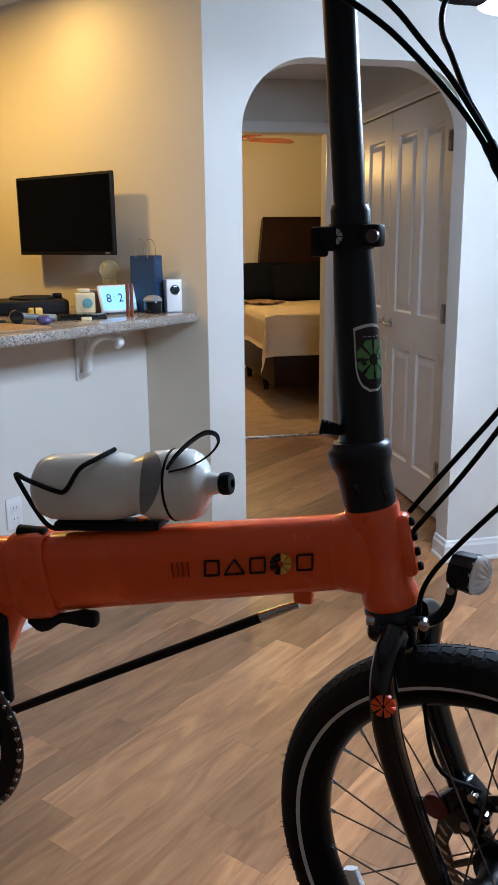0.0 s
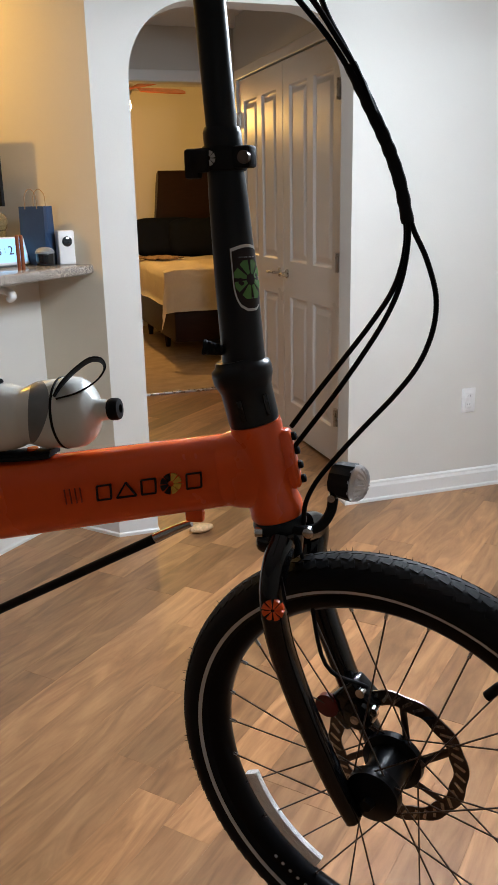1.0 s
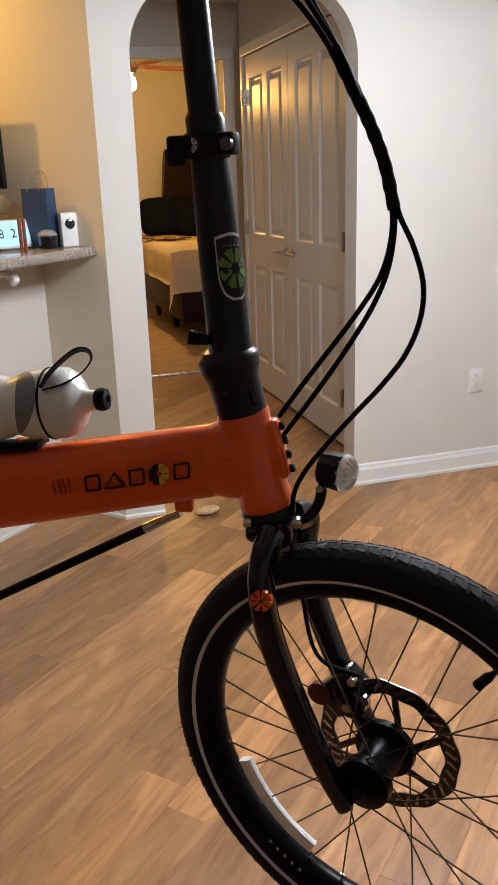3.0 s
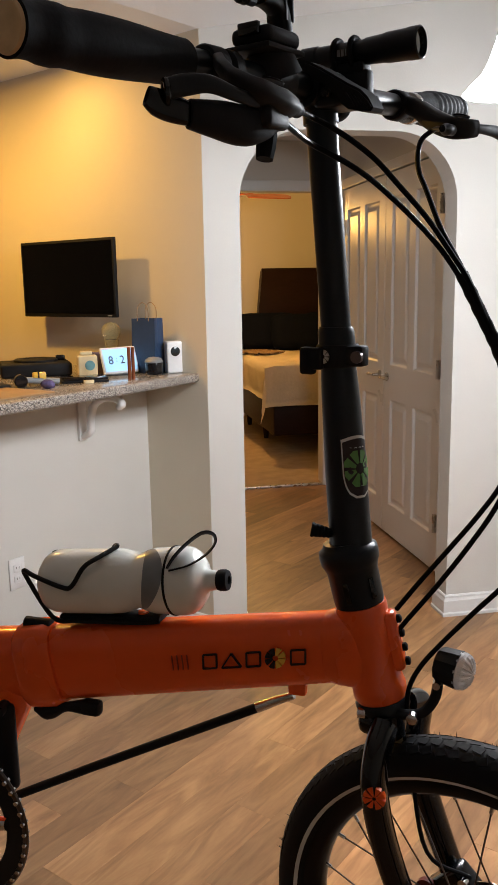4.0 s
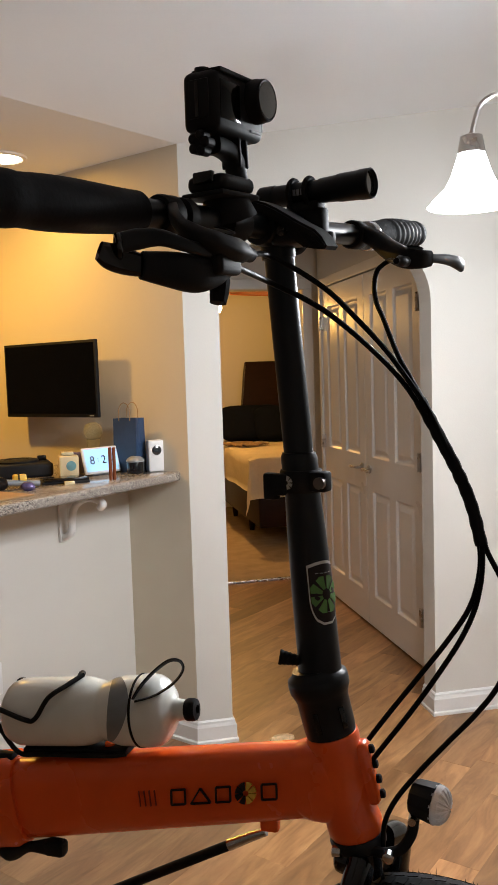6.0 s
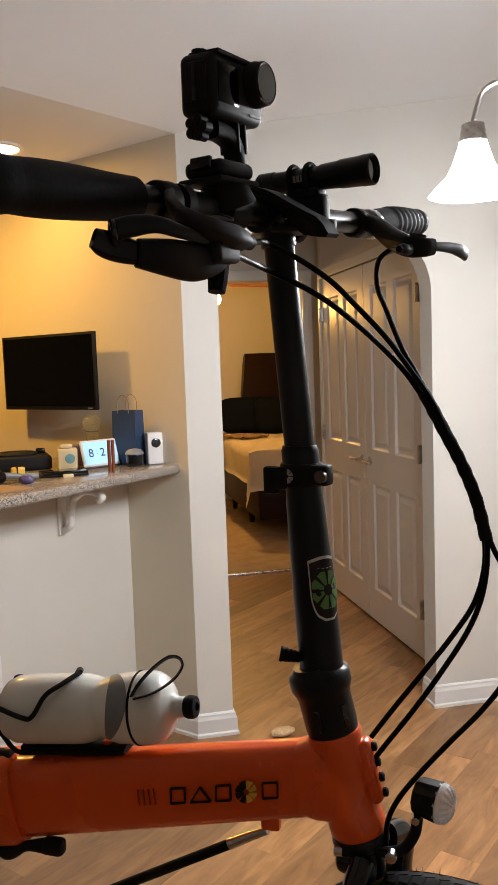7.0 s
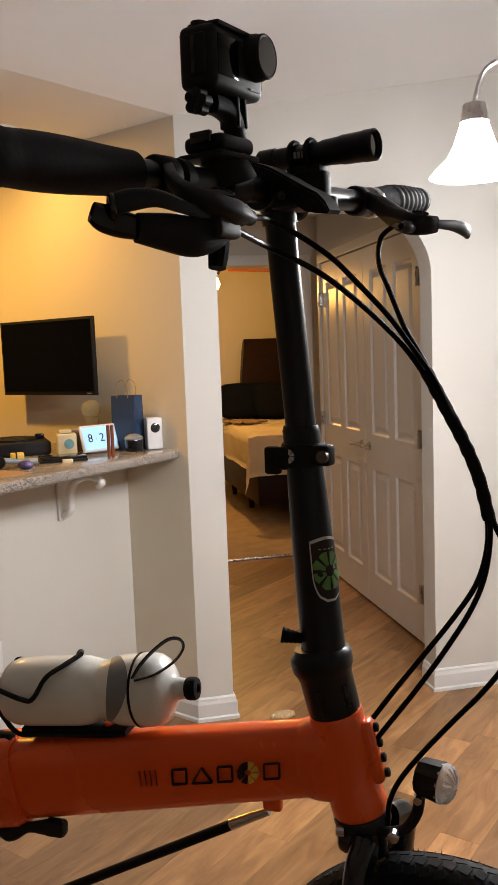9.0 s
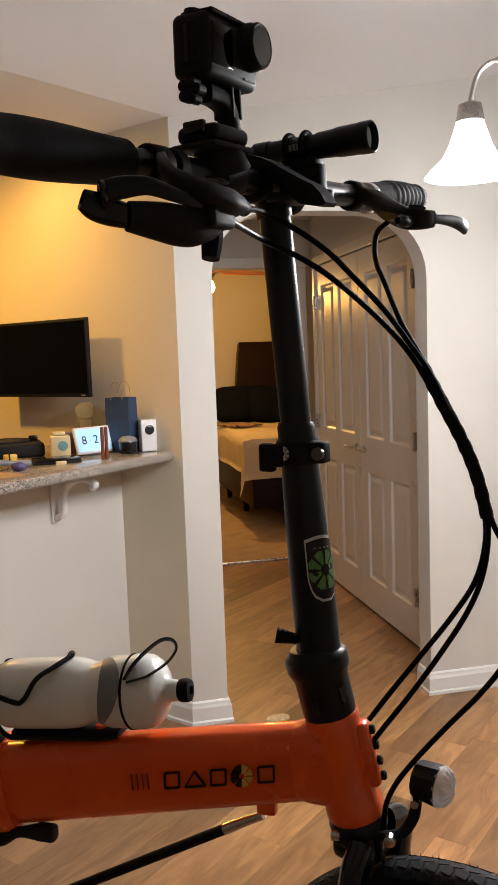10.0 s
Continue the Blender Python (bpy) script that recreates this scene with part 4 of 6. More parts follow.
def shield(z0, z1, centre, half, lift, shrink=0.0):
    """A shield-shaped patch bent round the post."""
    bm = bmesh.new()
    rows, cols = 14, 14
    grid = []
    for j in range(rows + 1):
        t = j / rows
        z = z0 + (z1 - z0) * t
        k = 0.3 + 0.7 * math.sqrt(max(0.0, 1 - (1 - t / 0.45) ** 2)) if t < 0.45 else 1.0
        r = 0.0225 + (z - 1.168) * (0.0195 - 0.0225) / 0.14 + lift
        line = []
        for i in range(cols + 1):
            a = radians(centre + half * k * (2 * i / cols - 1) * (1 - shrink))
            zz = z + (0.004 if t == 1 else 0) * math.cos(math.pi * (i / cols - 0.5)) * (1 - shrink)
            line.append(bm.verts.new((post_ring(zz) + r * math.cos(a), r * math.sin(a), zz)))
        grid.append(line)
    for j in range(rows):
        for i in range(cols):
            bm.faces.new((grid[j][i], grid[j][i + 1], grid[j + 1][i + 1], grid[j + 1][i]))
    bmesh.ops.recalc_face_normals(bm, faces=bm.faces)
    return bm


badge = part("badge", shield(1.226, 1.285, -40, 47, 0.0006), M_SILVER, post, "silver-edged shield badge")
part("badge_field", shield(1.2285, 1.2825, -40, 47, 0.0011, 0.08), M_INK, post, "dark badge field")
for i in range(8):
    a0, a1 = radians(45 * i + 6), radians(45 * i + 39)
    bmw = bmesh.new()
    pts = []
    for r, a in ((0.005, a0), (0.016, a0), (0.017, (a0 + a1) / 2), (0.016, a1), (0.005, a1)):
        zz = 1.256 + r * 1.15 * math.sin(a)
        ang = radians(-38) + r * math.cos(a) / 0.021
        rr = 0.0208 + (1.256 - zz) * 0.02 + 0.0016
        pts.append((post_ring(zz) + rr * math.cos(ang), rr * math.sin(ang), zz))
    bmw.faces.new([bmw.verts.new(p) for p in pts])
    part("badge_wedge", bmw, M_GREEN, post, "green printed wedge", smooth=False)
for zz in (1.2755, 1.2365):
    for i in range(4):
        bmw = bmesh.new()
        ang0 = radians(-64 + 14 * i) if zz > 1.25 else radians(-52 + 9 * i)
        pts = []
        for da, dz in ((0, -0.002), (0.12, -0.002), (0.12, 0.002), (0, 0.002)):
            rr = 0.0222 - (zz - 1.226) * 0.02
            pts.append((post_ring(zz) + rr * math.cos(ang0 + da), rr * math.sin(ang0 + da), zz + dz))
        bmw.faces.new([bmw.verts.new(p) for p in pts])
        part("badge_bar", bmw, M_SILVER, post, smooth=False)

# fork
def leg(points, name, label):
    return part(name, bm_sweep(spline(points, 7), lambda t: 0.0178 - 0.0052 * t + 0.0012 * math.sin(3 * t), 20, 0.75, 2.4), M_GLOSS, bike, label, angle=60)


near_pts = [(-0.045, -0.022, 0.986), (-0.049, -0.044, 0.968), (-0.050, -0.054, 0.935), (-0.040, -0.056, 0.88), (-0.017, -0.056, 0.81), (0.012, -0.055, 0.735), (0.030, -0.054, 0.695), (0.036, -0.053, 0.680)]
shift = Vector((0.105 * math.sin(radians(16.6)), 0.105 * math.cos(radians(16.6)), 0.003))
far_pts = [Vector(near_pts[0]) + shift * 0.5 + Vector((0, 0, -0.004))] + [Vector(p) + shift for p in near_pts[1:]]
near_leg = leg(near_pts, "fork_leg", "gloss black fork leg")
far_leg = leg(far_pts, "fork_leg", "gloss black fork leg")
part("fork_crown", joined(moved(bm_lathe([(0.016, -0.045), (0.021, -0.03), (0.022, -0.012), (0.02, -0.004)], 28), Matrix.Translation(HEAD_LOW) @ HEAD_ROT),
                          moved(bm_box(-0.015, 0.015, -0.030, 0.034, -0.034, -0.012, 0.008, 3), Matrix.Translation(HEAD_LOW) @ pose(0, 0, 0, 0, 0, STEER))), M_GLOSS, bike)
for q in ((-0.068, -0.022, 0.997), (-0.017, -0.028, 1.003)):
    part("crown_bolt", moved(bm_lathe([(0.003, -0.006), (0.0056, -0.005), (0.0056, 0.003), (0.003, 0.005)], 12, "X" if q[0] < -0.05 else "Y"), Matrix.Translation(q)), M_STEEL, bike)
for i in range(8):
    a0 = radians(45 * i + 8)
    bmw = bmesh.new()
    bmw.faces.new([bmw.verts.new((-0.0475 + r * math.cos(a), -0.0720, 0.934 + r * math.sin(a))) for r, a in ((0.002, a0), (0.0115, a0), (0.0115, a0 + radians(15)), (0.0115, a0 + radians(30)), (0.002, a0 + radians(30)))])
    ext = bmesh.ops.extrude_face_region(bmw, geom=bmw.faces[:])
    bmesh.ops.translate(bmw, verts=[v for v in ext["geom"] if isinstance(v, bmesh.types.BMVert)], vec=(0, 0.006, 0))
    part("emblem_wedge", bmw, M_ORANGE, near_leg, "orange printed wedge", smooth=False)


def wheel(m, name, front):
    """A spoked wheel; local x ahead, y to the left, z up."""
    w = new(name)
    w.parent = bike
    w.matrix_local = m
    tagged(w, "spoked wheel with black tyre and rim")
    R = 0.266
    prof = []
    for i in range(20):
        a = 2 * math.pi * i / 20
        prof.append((0.2430 + 0.0220 * math.cos(a), 0.0262 * math.sin(a)))
    bm = bmesh.new()
    n = 96
    rings = [[bm.verts.new((r * math.cos(2 * math.pi * k / n), y, r * math.sin(2 * math.pi * k / n))) for r, y in prof] for k in range(n)]
    for k in range(n):
        for i in range(20):
            bm.faces.new((rings[k][i], rings[(k + 1) % n][i], rings[(k + 1) % n][(i + 1) % 20], rings[k][(i + 1) % 20]))
    bmesh.ops.recalc_face_normals(bm, faces=bm.faces)
    tyre = part("tyre", bm, M_TYRE, w, "black tyre with reflective stripe", angle=70)
    # tread blocks and little rubber hairs
    knobs = bmesh.new()
    for k in range(110):
        for row, (lat, tw) in enumerate(((-0.0165, 18), (-0.0055, -14), (0.0055, 14), (0.0165, -18))):
            a = 2 * math.pi * (k + 0.5 * (row % 2)) / 110
            rr = 0.2430 + 0.0220 * math.sqrt(1 - (lat / 0.0262) ** 2) - 0.0003
            q = bmesh.ops.create_cube(knobs, size=1)
            mm = Matrix.Rotation(-a, 4, "Y") @ Matrix.Translation((rr, lat, 0)) @ Matrix.Rotation(math.atan2(lat / 0.0262 * 0.84, math.sqrt(1 - (lat / 0.0262) ** 2)), 4, "Z") @ Matrix.Rotation(radians(tw), 4, "X") @ Matrix.Diagonal((0.0010, 0.0088, 0.0108, 1))
            bmesh.ops.transform(knobs, verts=q["verts"], matrix=mm)
    tagged(part("tread", knobs, M_TYRE, tyre, smooth=False), "", "", "", "stuff")
    if front:
        hair = bmesh.new()
        rnd = random.Random(5)
        for k in range(230):
            a = rnd.random() * 2 * math.pi
            lat = rnd.choice((-0.020, -0.010, 0.010, 0.020)) + rnd.uniform(-0.001, 0.001)
            rr = 0.2430 + 0.0220 * math.sqrt(1 - (lat / 0.0262) ** 2)
            ca, sa = math.cos(a), math.sin(a)
            p0 = Vector((rr * ca, lat, rr * sa))
            tip = p0 + Vector((ca, lat * 20, sa)).normalized() * rnd.uniform(0.003, 0.007) + Vector((rnd.uniform(-1, 1), rnd.uniform(-1, 1), rnd.uniform(-1, 1))) * 0.0012
            t1, t2 = Vector((-sa, 0, ca)) * 0.0005, Vector((0, 1, 0)) * 0.0005
            v = [hair.verts.new(q) for q in (p0 + t1, p0 - t1 + t2, p0 - t1 - t2, tip)]
            for f in ((0, 1, 3), (1, 2, 3), (2, 0, 3)):
                hair.faces.new([v[i] for i in f])
        tagged(part("rubber_hairs", hair, M_TYRE, tyre, smooth=False), "", "", "", "stuff")
    # reflective stripe on both flanks
    for s in (-1, 1):
        st = bmesh.new()
        a = [[st.verts.new((r * math.cos(2 * math.pi * k / n), s * y, r * math.sin(2 * math.pi * k / n))) for k in range(n)] for r, y in ((0.2298, 0.0226), (0.2340, 0.0246))]
        for k in range(n):
            st.faces.new((a[0][k], a[0][(k + 1) % n], a[1][(k + 1) % n], a[1][k]))
        part("stripe", st, M_REFLECTIVE, tyre, "grey reflective stripe")
    rp = [(0.226, -0.0155), (0.228, -0.013), (0.222, -0.008), (0.222, 0.008), (0.228, 0.013), (0.226, 0.0155), (0.212, 0.0145), (0.206, 0.008), (0.2045, 0), (0.206, -0.008), (0.212, -0.0145)]
    bm = bmesh.new()
    rings = [[bm.verts.new((r * math.cos(2 * math.pi * k / n), y, r * math.sin(2 * math.pi * k / n))) for r, y in rp] for k in range(n)]
    for k in range(n):
        for i in range(len(rp)):
            bm.faces.new((rings[k][i], rings[(k + 1) % n][i], rings[(k + 1) % n][(i + 1) % len(rp)], rings[k][(i + 1) % len(rp)]))
    bmesh.ops.recalc_face_normals(bm, faces=bm.faces)
    part("rim", bm, M_RIM, w, "black alloy rim", angle=50)
    part("hub", bm_lathe([(0.006, -0.058), (0.008, -0.05), (0.022, -0.046), (0.030, -0.042), (0.031, -0.030), (0.024, -0.026), (0.022, 0.0), (0.026, 0.016), (0.035, 0.02), (0.036, 0.028), (0.03, 0.031), (0.012, 0.05), (0.006, 0.058)], 36, "Y"), M_RIM, w, "black alloy hub")
    for k in range(28):
        side = -1 if k % 2 else 1
        a = 2 * math.pi * k / 28
        cross = radians(52) * (1 if (k // 2) % 2 else -1)
        r0 = 0.029 if side < 0 else 0.033
        p0 = Vector((r0 * math.cos(a + cross), side * (0.036 if side < 0 else 0.024), r0 * math.sin(a + cross)))
        p1 = Vector((0.2075 * math.cos(a), side * 0.002, 0.2075 * math.sin(a)))
        part("spoke", bm_sweep([p0, p1], 0.0010, 6), M_DARKSTEEL, w)
        part("nipple", bm_sweep([p1 + (p0 - p1).normalized() * 0.011, p1], 0.0020, 8), M_STEEL, w)
    if not front:
        return w
    # brake disc on the far side
    disc = bmesh.new()
    m_ = 108
    ro, ri = [], []
    for i in range(m_):
        a = 2 * math.pi * i / m_
        ro.append((0.0845 + 0.0012 * math.sin(a * 12)))
        ri.append((0.0665 + 0.0014 * math.sin(a * 12 + 1)))
    lay = []
    for y in (0.0315, 0.0335):
        lay.append(([disc.verts.new((r * math.cos(2 * math.pi * i / m_), y, r * math.sin(2 * math.pi * i / m_))) for i, r in enumerate(ro)], [disc.verts.new((r * math.cos(2 * math.pi * i / m_), y, r * math.sin(2 * math.pi * i / m_))) for i, r in enumerate(ri)]))
    for i in range(m_):
        j = (i + 1) % m_
        # slots through the band
        for o, q in lay:
            disc.faces.new((o[i], o[j], q[j], q[i]))
        disc.faces.new((lay[0][0][i], lay[0][0][j], lay[1][0][j], lay[1][0][i]))
        disc.faces.new((lay[0][1][i], lay[0][1][j], lay[1][1][j], lay[1][1][i]))
    bmesh.ops.recalc_face_normals(disc, faces=disc.faces)
    rotor = part("brake_disc", disc, M_DARKSTEEL, w, "slotted steel brake disc", smooth=False)
    for i in range(36):
        a = 2 * math.pi * i / 36
        sl = moved(bm_box(0.0685, 0.0825, 0.0311, 0.0318, -0.0018, 0.0018), Matrix.Rotation(a, 4, "Y") @ Matrix.Translation((0, 0, 0)) @ Matrix.Translation((0.0755, 0, 0)) @ Matrix.Rotation(radians(38), 4, "Y") @ Matrix.Translation((-0.0755, 0, 0)))
        part("slot", sl, M_STEEL if i % 3 else M_CHROME, rotor, smooth=False)
    for k in range(6):
        a = 2 * math.pi * k / 6
        arm = bm_sweep(spline([(0.026 * math.cos(a), 0.0325, 0.026 * math.sin(a)), (0.046 * math.cos(a + 0.3), 0.0325, 0.046 * math.sin(a + 0.3)), (0.068 * math.cos(a + 0.42), 0.0325, 0.068 * math.sin(a + 0.42))], 5), 0.0042, 8, 0.3, up=(0, 0, 1))
        part("disc_arm", arm, M_DARKSTEEL, rotor)
    # spoke reflector and valve
    a0 = radians(180 + 18)
    refl = [(0.185 * math.cos(a0 + radians(4 + 42 * k / 8)) + 0.003, -0.010, 0.185 * math.sin(a0 + radians(4 + 42 * k / 8)) + 0.013) for k in range(9)]
    rf = part("spoke_reflector", bm_sweep(refl, 0.0045, 12, 2.0, 5.0, up=(0, 1, 0)), M_REFLECTOR, w, "clear plastic spoke reflector", angle=50)
    va = radians(52)
    vdir = Vector((math.cos(va), 0, math.sin(va)))
    part("valve", bm_sweep([vdir * 0.208, vdir * 0.196, vdir * 0.190, vdir * 0.176, vdir * 0.172], lambda t: 0.0028 if t < 0.3 else 0.0055, 12), M_RUBBER, w, "black valve cap")
    # plain grey marks on the tyre wall and rim
    for a_start, count, rad, step, size in ((206, 5, 0.2525, 3.2, 0.0042), (236, 8, 0.2525, 3.0, 0.0042), (231, 5, 0.2150, 3.2, 0.0035)):
        for i in range(count):
            a = radians(a_start + step * i)
            y = -0.0235 if rad > 0.23 else -0.0150
            bmw = bm_box(-0.0019, 0.0019, y - 0.0006, y + 0.0005, -size * 0.5, size * 0.5)
            if rad > 0.23:
                mm = Matrix.Rotation(-a, 4, "Y") @ Matrix.Translation((rad, -0.0006, 0)) @ Matrix.Rotation(radians(-24), 4, "Z") @ Matrix.Rotation(radians(90), 4, "Y")
            else:
                mm = Matrix.Rotation(-a, 4, "Y") @ Matrix.Translation((rad, 0, 0)) @ Matrix.Rotation(radians(90), 4, "Y")
            part("mark", moved(bmw, mm), M_GREY if rad > 0.23 else M_REFLECTIVE, tyre if rad > 0.23 else w, smooth=False)
    return w


wheel(WHEEL, "front_wheel", True)
wheel(pose(-1.0, 0, 0.704), "rear_wheel", False)
# brake caliper at the far leg
CAL = WHEEL @ pose(-0.052, 0.034, 0.058, 0, 42, 0)
cal = part("brake_caliper", moved(joined(bm_box(-0.022, 0.022, -0.016, 0.012, -0.03, 0.03, 0.006, 3), moved(bm_lathe([(0.006, -0.026), (0.017, -0.024), (0.019, -0.014), (0.019, -0.004)], 24, "Y"), Matrix.Translation((0.012, 0, 0.006)))), CAL), M_GLOSS, bike, "black disc brake caliper")
part("caliper_dial", moved(bm_lathe([(0.003, -0.02), (0.0145, -0.019), (0.0145, -0.012)], 22, "Y"), CAL @ Matrix.Translation((-0.016, 0, -0.022))), mat("red_plastic", (0.12, 0.008, 0.008), 0.5), cal, "dark red adjuster dial")
for q in ((0.012, -0.027, 0.006), (-0.006, -0.018, 0.03), (0.018, -0.018, 0.026)):
    part("caliper_bolt", moved(bm_lathe([(0.0055, -0.004), (0.0055, 0.003)], 12, "Y"), CAL @ Matrix.Translation(q)), M_CHROME, cal)
part("brake_hose", bm_sweep(spline([(-0.04, 0.02, 1.0), (-0.02, 0.0, 0.93), (0.0, -0.01, 0.84), tuple(CAL @ Vector((-0.005, -0.01, 0.035)))], 6), 0.0024, 8), M_RUBBER, bike)

# headlight on its bracket
HL = Matrix.Translation((0.023, -0.010, 1.053)) @ pose(0, 0, 0, 0, 4, STEER - 2) @ Matrix.Diagonal((0.72, 0.85, 0.85, 1))
hl = part("headlight", moved(bm_lathe([(0.010, -0.027), (0.019, -0.025), (0.0215, -0.020), (0.0232, 0.003), (0.0236, 0.008), (0.0220, 0.009), (0.0215, 0.006)], 10, "X"), HL), M_PLASTIC, bike, "black bicycle headlight with clear lens", angle=28)


def ribbed_dome():
    """A shallow dome whose face is pressed into radial ribs."""
    bm = bmesh.new()
    n = 64
    rows = []
    for r, x, k in ((0.0224, 0.006, 0.0), (0.0226, 0.011, 0.0), (0.0212, 0.0165, 0.0004), (0.0180, 0.0205, 0.0009), (0.0130, 0.0238, 0.0010), (0.0075, 0.0256, 0.0007), (0.0025, 0.0262, 0.0)):
        rows.append([bm.verts.new((x + (k if i % 4 < 2 else -k), r * math.cos(2 * math.pi * i / n), r * math.sin(2 * math.pi * i / n))) for i in range(n)])
    for a, b in zip(rows, rows[1:]):
        for i in range(n):
            bm.faces.new((a[i], a[(i + 1) % n], b[(i + 1) % n], b[i]))
    bm.faces.new(rows[-1])
    bmesh.ops.recalc_face_normals(bm, faces=bm.faces)
    return bm


part("lens", moved(ribbed_dome(), HL), M_LENS, hl, "clear ribbed lens", smooth=False)
part("reflector", moved(bm_lathe([(0.0212, 0.0085), (0.0195, 0.0060), (0.0150, 0.0025), (0.0090, 0.0005), (0.0040, 0.0)], 24, "X"), HL), M_CHROME, hl, "bright silver reflector", angle=10)
part("bulb", moved(bm_lathe([(0.0038, 0.0), (0.0038, 0.008), (0.0025, 0.0105), (0.0008, 0.0112)], 14, "X"), HL), M_WHITE, hl, "small white bulb")
part("light_bracket", bm_sweep(spline([(-0.04, -0.018, 1.002), (-0.022, -0.02, 1.001), (-0.006, -0.018, 1.006), (0.004, -0.015, 1.020), (0.007, -0.013, 1.036)], 6), 0.0055, 10, 0.8), M_PLASTIC, hl, "curved black bracket")
part("bracket_bolt", moved(bm_lathe([(0.004, -0.012), (0.004, 0.0)], 10, "Y"), Matrix.Translation((0.006, -0.016, 1.040))), M_STEEL, hl)

# handlebar
hbm = lambda b: moved(b, HB)
bar_ = part("handlebar", hbm(bm_sweep(spline([(-0.004, -0.360, 0.0), (-0.002, -0.2, 0), (0, 0, 0), (-0.002, 0.2, 0.003), (-0.006, 0.345, 0.011)], 6), 0.0118, 20)), M_BLACK, bike, "black alloy handlebar")
gn = part("grip", hbm(bm_sweep([(-0.004, y, 0) for y in np.linspace(-0.366, -0.204, 20)], lambda t: 0.0170 + 0.0022 * math.sin(math.pi * t) ** 2 + 0.0012 * (t < 0.32) * (1 if int(t * 60) % 4 < 2 else -0.2), 28)), M_RUBBER, bike, "black rubber grip with tan end cap", angle=60)
part("end_cap", hbm(moved(bm_lathe([(0.0162, 0.0), (0.0154, -0.0025), (0.013, -0.0032), (0.004, -0.0032)], 28, "Y"), Matrix.Translation((-0.004, -0.3665, 0)))), M_TAN, gn, "tan end cap")
gf = part("grip", hbm(bm_sweep([(-0.004, y, 0.004 + (y - 0.225) * 0.062) for y in np.linspace(0.225, 0.370, 40)], lambda t: 0.0165 + 0.0028 * math.sin(math.pi * min(1, t * 1.15)) + (0.0012 if int(t * 39) % 4 < 2 and t > 0.25 else 0), 28)), M_RUBBER, bike, "black ribbed rubber grip", angle=40)
part("grip_collar", hbm(moved(bm_lathe([(0.0165, 0), (0.0175, 0.002), (0.0175, 0.012), (0.0165, 0.014)], 24, "Y"), Matrix.Translation((-0.004, 0.212, 0.003)))), M_STEEL, gf, "grey lock collar")


def brake_lever(ring_y, ring_z, perch, width, blade, barrel, cover):
    ringp = moved(bm_lathe([(0.0150, -0.010), (0.0162, -0.008), (0.0162, 0.008), (0.0150, 0.010)], 28, "Y"), Matrix.Translation((-0.001, ring_y, ring_z)))
    arm = bm_sweep(spline(perch, 6), width, 20, 0.72, 3.6)
    lv = part("brake_lever", hbm(joined(ringp, arm)), M_PLASTIC, bike, "black brake lever perch", angle=50)
    part("lever_blade", hbm(bm_sweep(spline(blade, 6), lambda t: 0.0048 + 0.0026 * min(1, max(0, (t - 0.25) * 2)), 16, 0.5, 2.6)), M_BLACK, lv, "black alloy lever blade", angle=50)
    part("barrel_adjuster", hbm(bm_sweep(barrel, lambda t: 0.0056 - 0.0022 * (t > 0.6) + 0.0005 * (int(t * 12) % 2), 14)), M_PLASTIC, lv, "ribbed barrel adjuster")
    c, ax = cover
    part("body_ring", hbm(moved(bm_lathe([(0.0082, 0.0), (0.0086, 0.0010), (0.0078, 0.0014), (0.0074, 0.0)], 28), Matrix.Translation(c) @ ax)), M_PLASTIC, lv, "raised round emblem ring")
    part("pinch_bolt", hbm(moved(bm_lathe([(0.0035, -0.0035), (0.0035, 0.0), (0.002, 0.0008)], 12, "X"), Matrix.Translation((0.0165, ring_y, ring_z - 0.006)))), M_STEEL, lv, "small steel bolt")
    return lv


near = brake_lever(-0.171, 0.0, [(0.008, -0.172, 0.004), (0.022, -0.189, -0.003), (0.037, -0.205, -0.011), (0.050, -0.212, -0.020), (0.060, -0.208, -0.029), (0.065, -0.190, -0.035), (0.066, -0.172, -0.037), (0.066, -0.160, -0.0375)],
                   lambda t: 0.0060 + 0.0058 * min(1, max(0, (t - 0.38) * 4)) - 0.004 * max(0, (t - 0.8) * 5),
                   [(0.064, -0.204, -0.037), (0.060, -0.226, -0.0330), (0.053, -0.246, -0.0275), (0.044, -0.260, -0.0280), (0.035, -0.2695, -0.0305)],
                   [(0.066 - 0.0008 * k, -0.160 + 0.0035 * k, -0.0375) for k in range(6)],
                   ((0.066, -0.186, -0.0215), pose(0, 0, 0, -12, 14)))
hook = [(0.0345 + 0.004 * math.cos(a), -0.2705 - 0.003 * math.cos(a), -0.0325 + 0.0074 * math.sin(a)) for a in np.linspace(0, 2 * math.pi, 25)[:-1]]
part("lever_end", hbm(bm_sweep(hook, 0.0024, 10, closed=True)), M_GLOSS, near, "rounded glossy lever end")
brake_lever(0.176, 0.002, [(0.006, 0.178, 0.004), (0.028, 0.170, -0.006), (0.055, 0.146, -0.022), (0.082, 0.122, -0.034), (0.096, 0.122, -0.037), (0.102, 0.138, -0.0365)],
            lambda t: 0.0085 + 0.0025 * math.sin(math.pi * t),
            [(0.100, 0.130, -0.036), (0.105, 0.152, -0.0365), (0.109, 0.178, -0.0375), (0.112, 0.198, -0.0405), (0.112, 0.212, -0.0435)],
            [(0.092, 0.100 - 0.005 * k, -0.0395) for k in range(6)],
            ((0.094, 0.122, -0.0255), pose(0, 0, 0, -10, 10)))
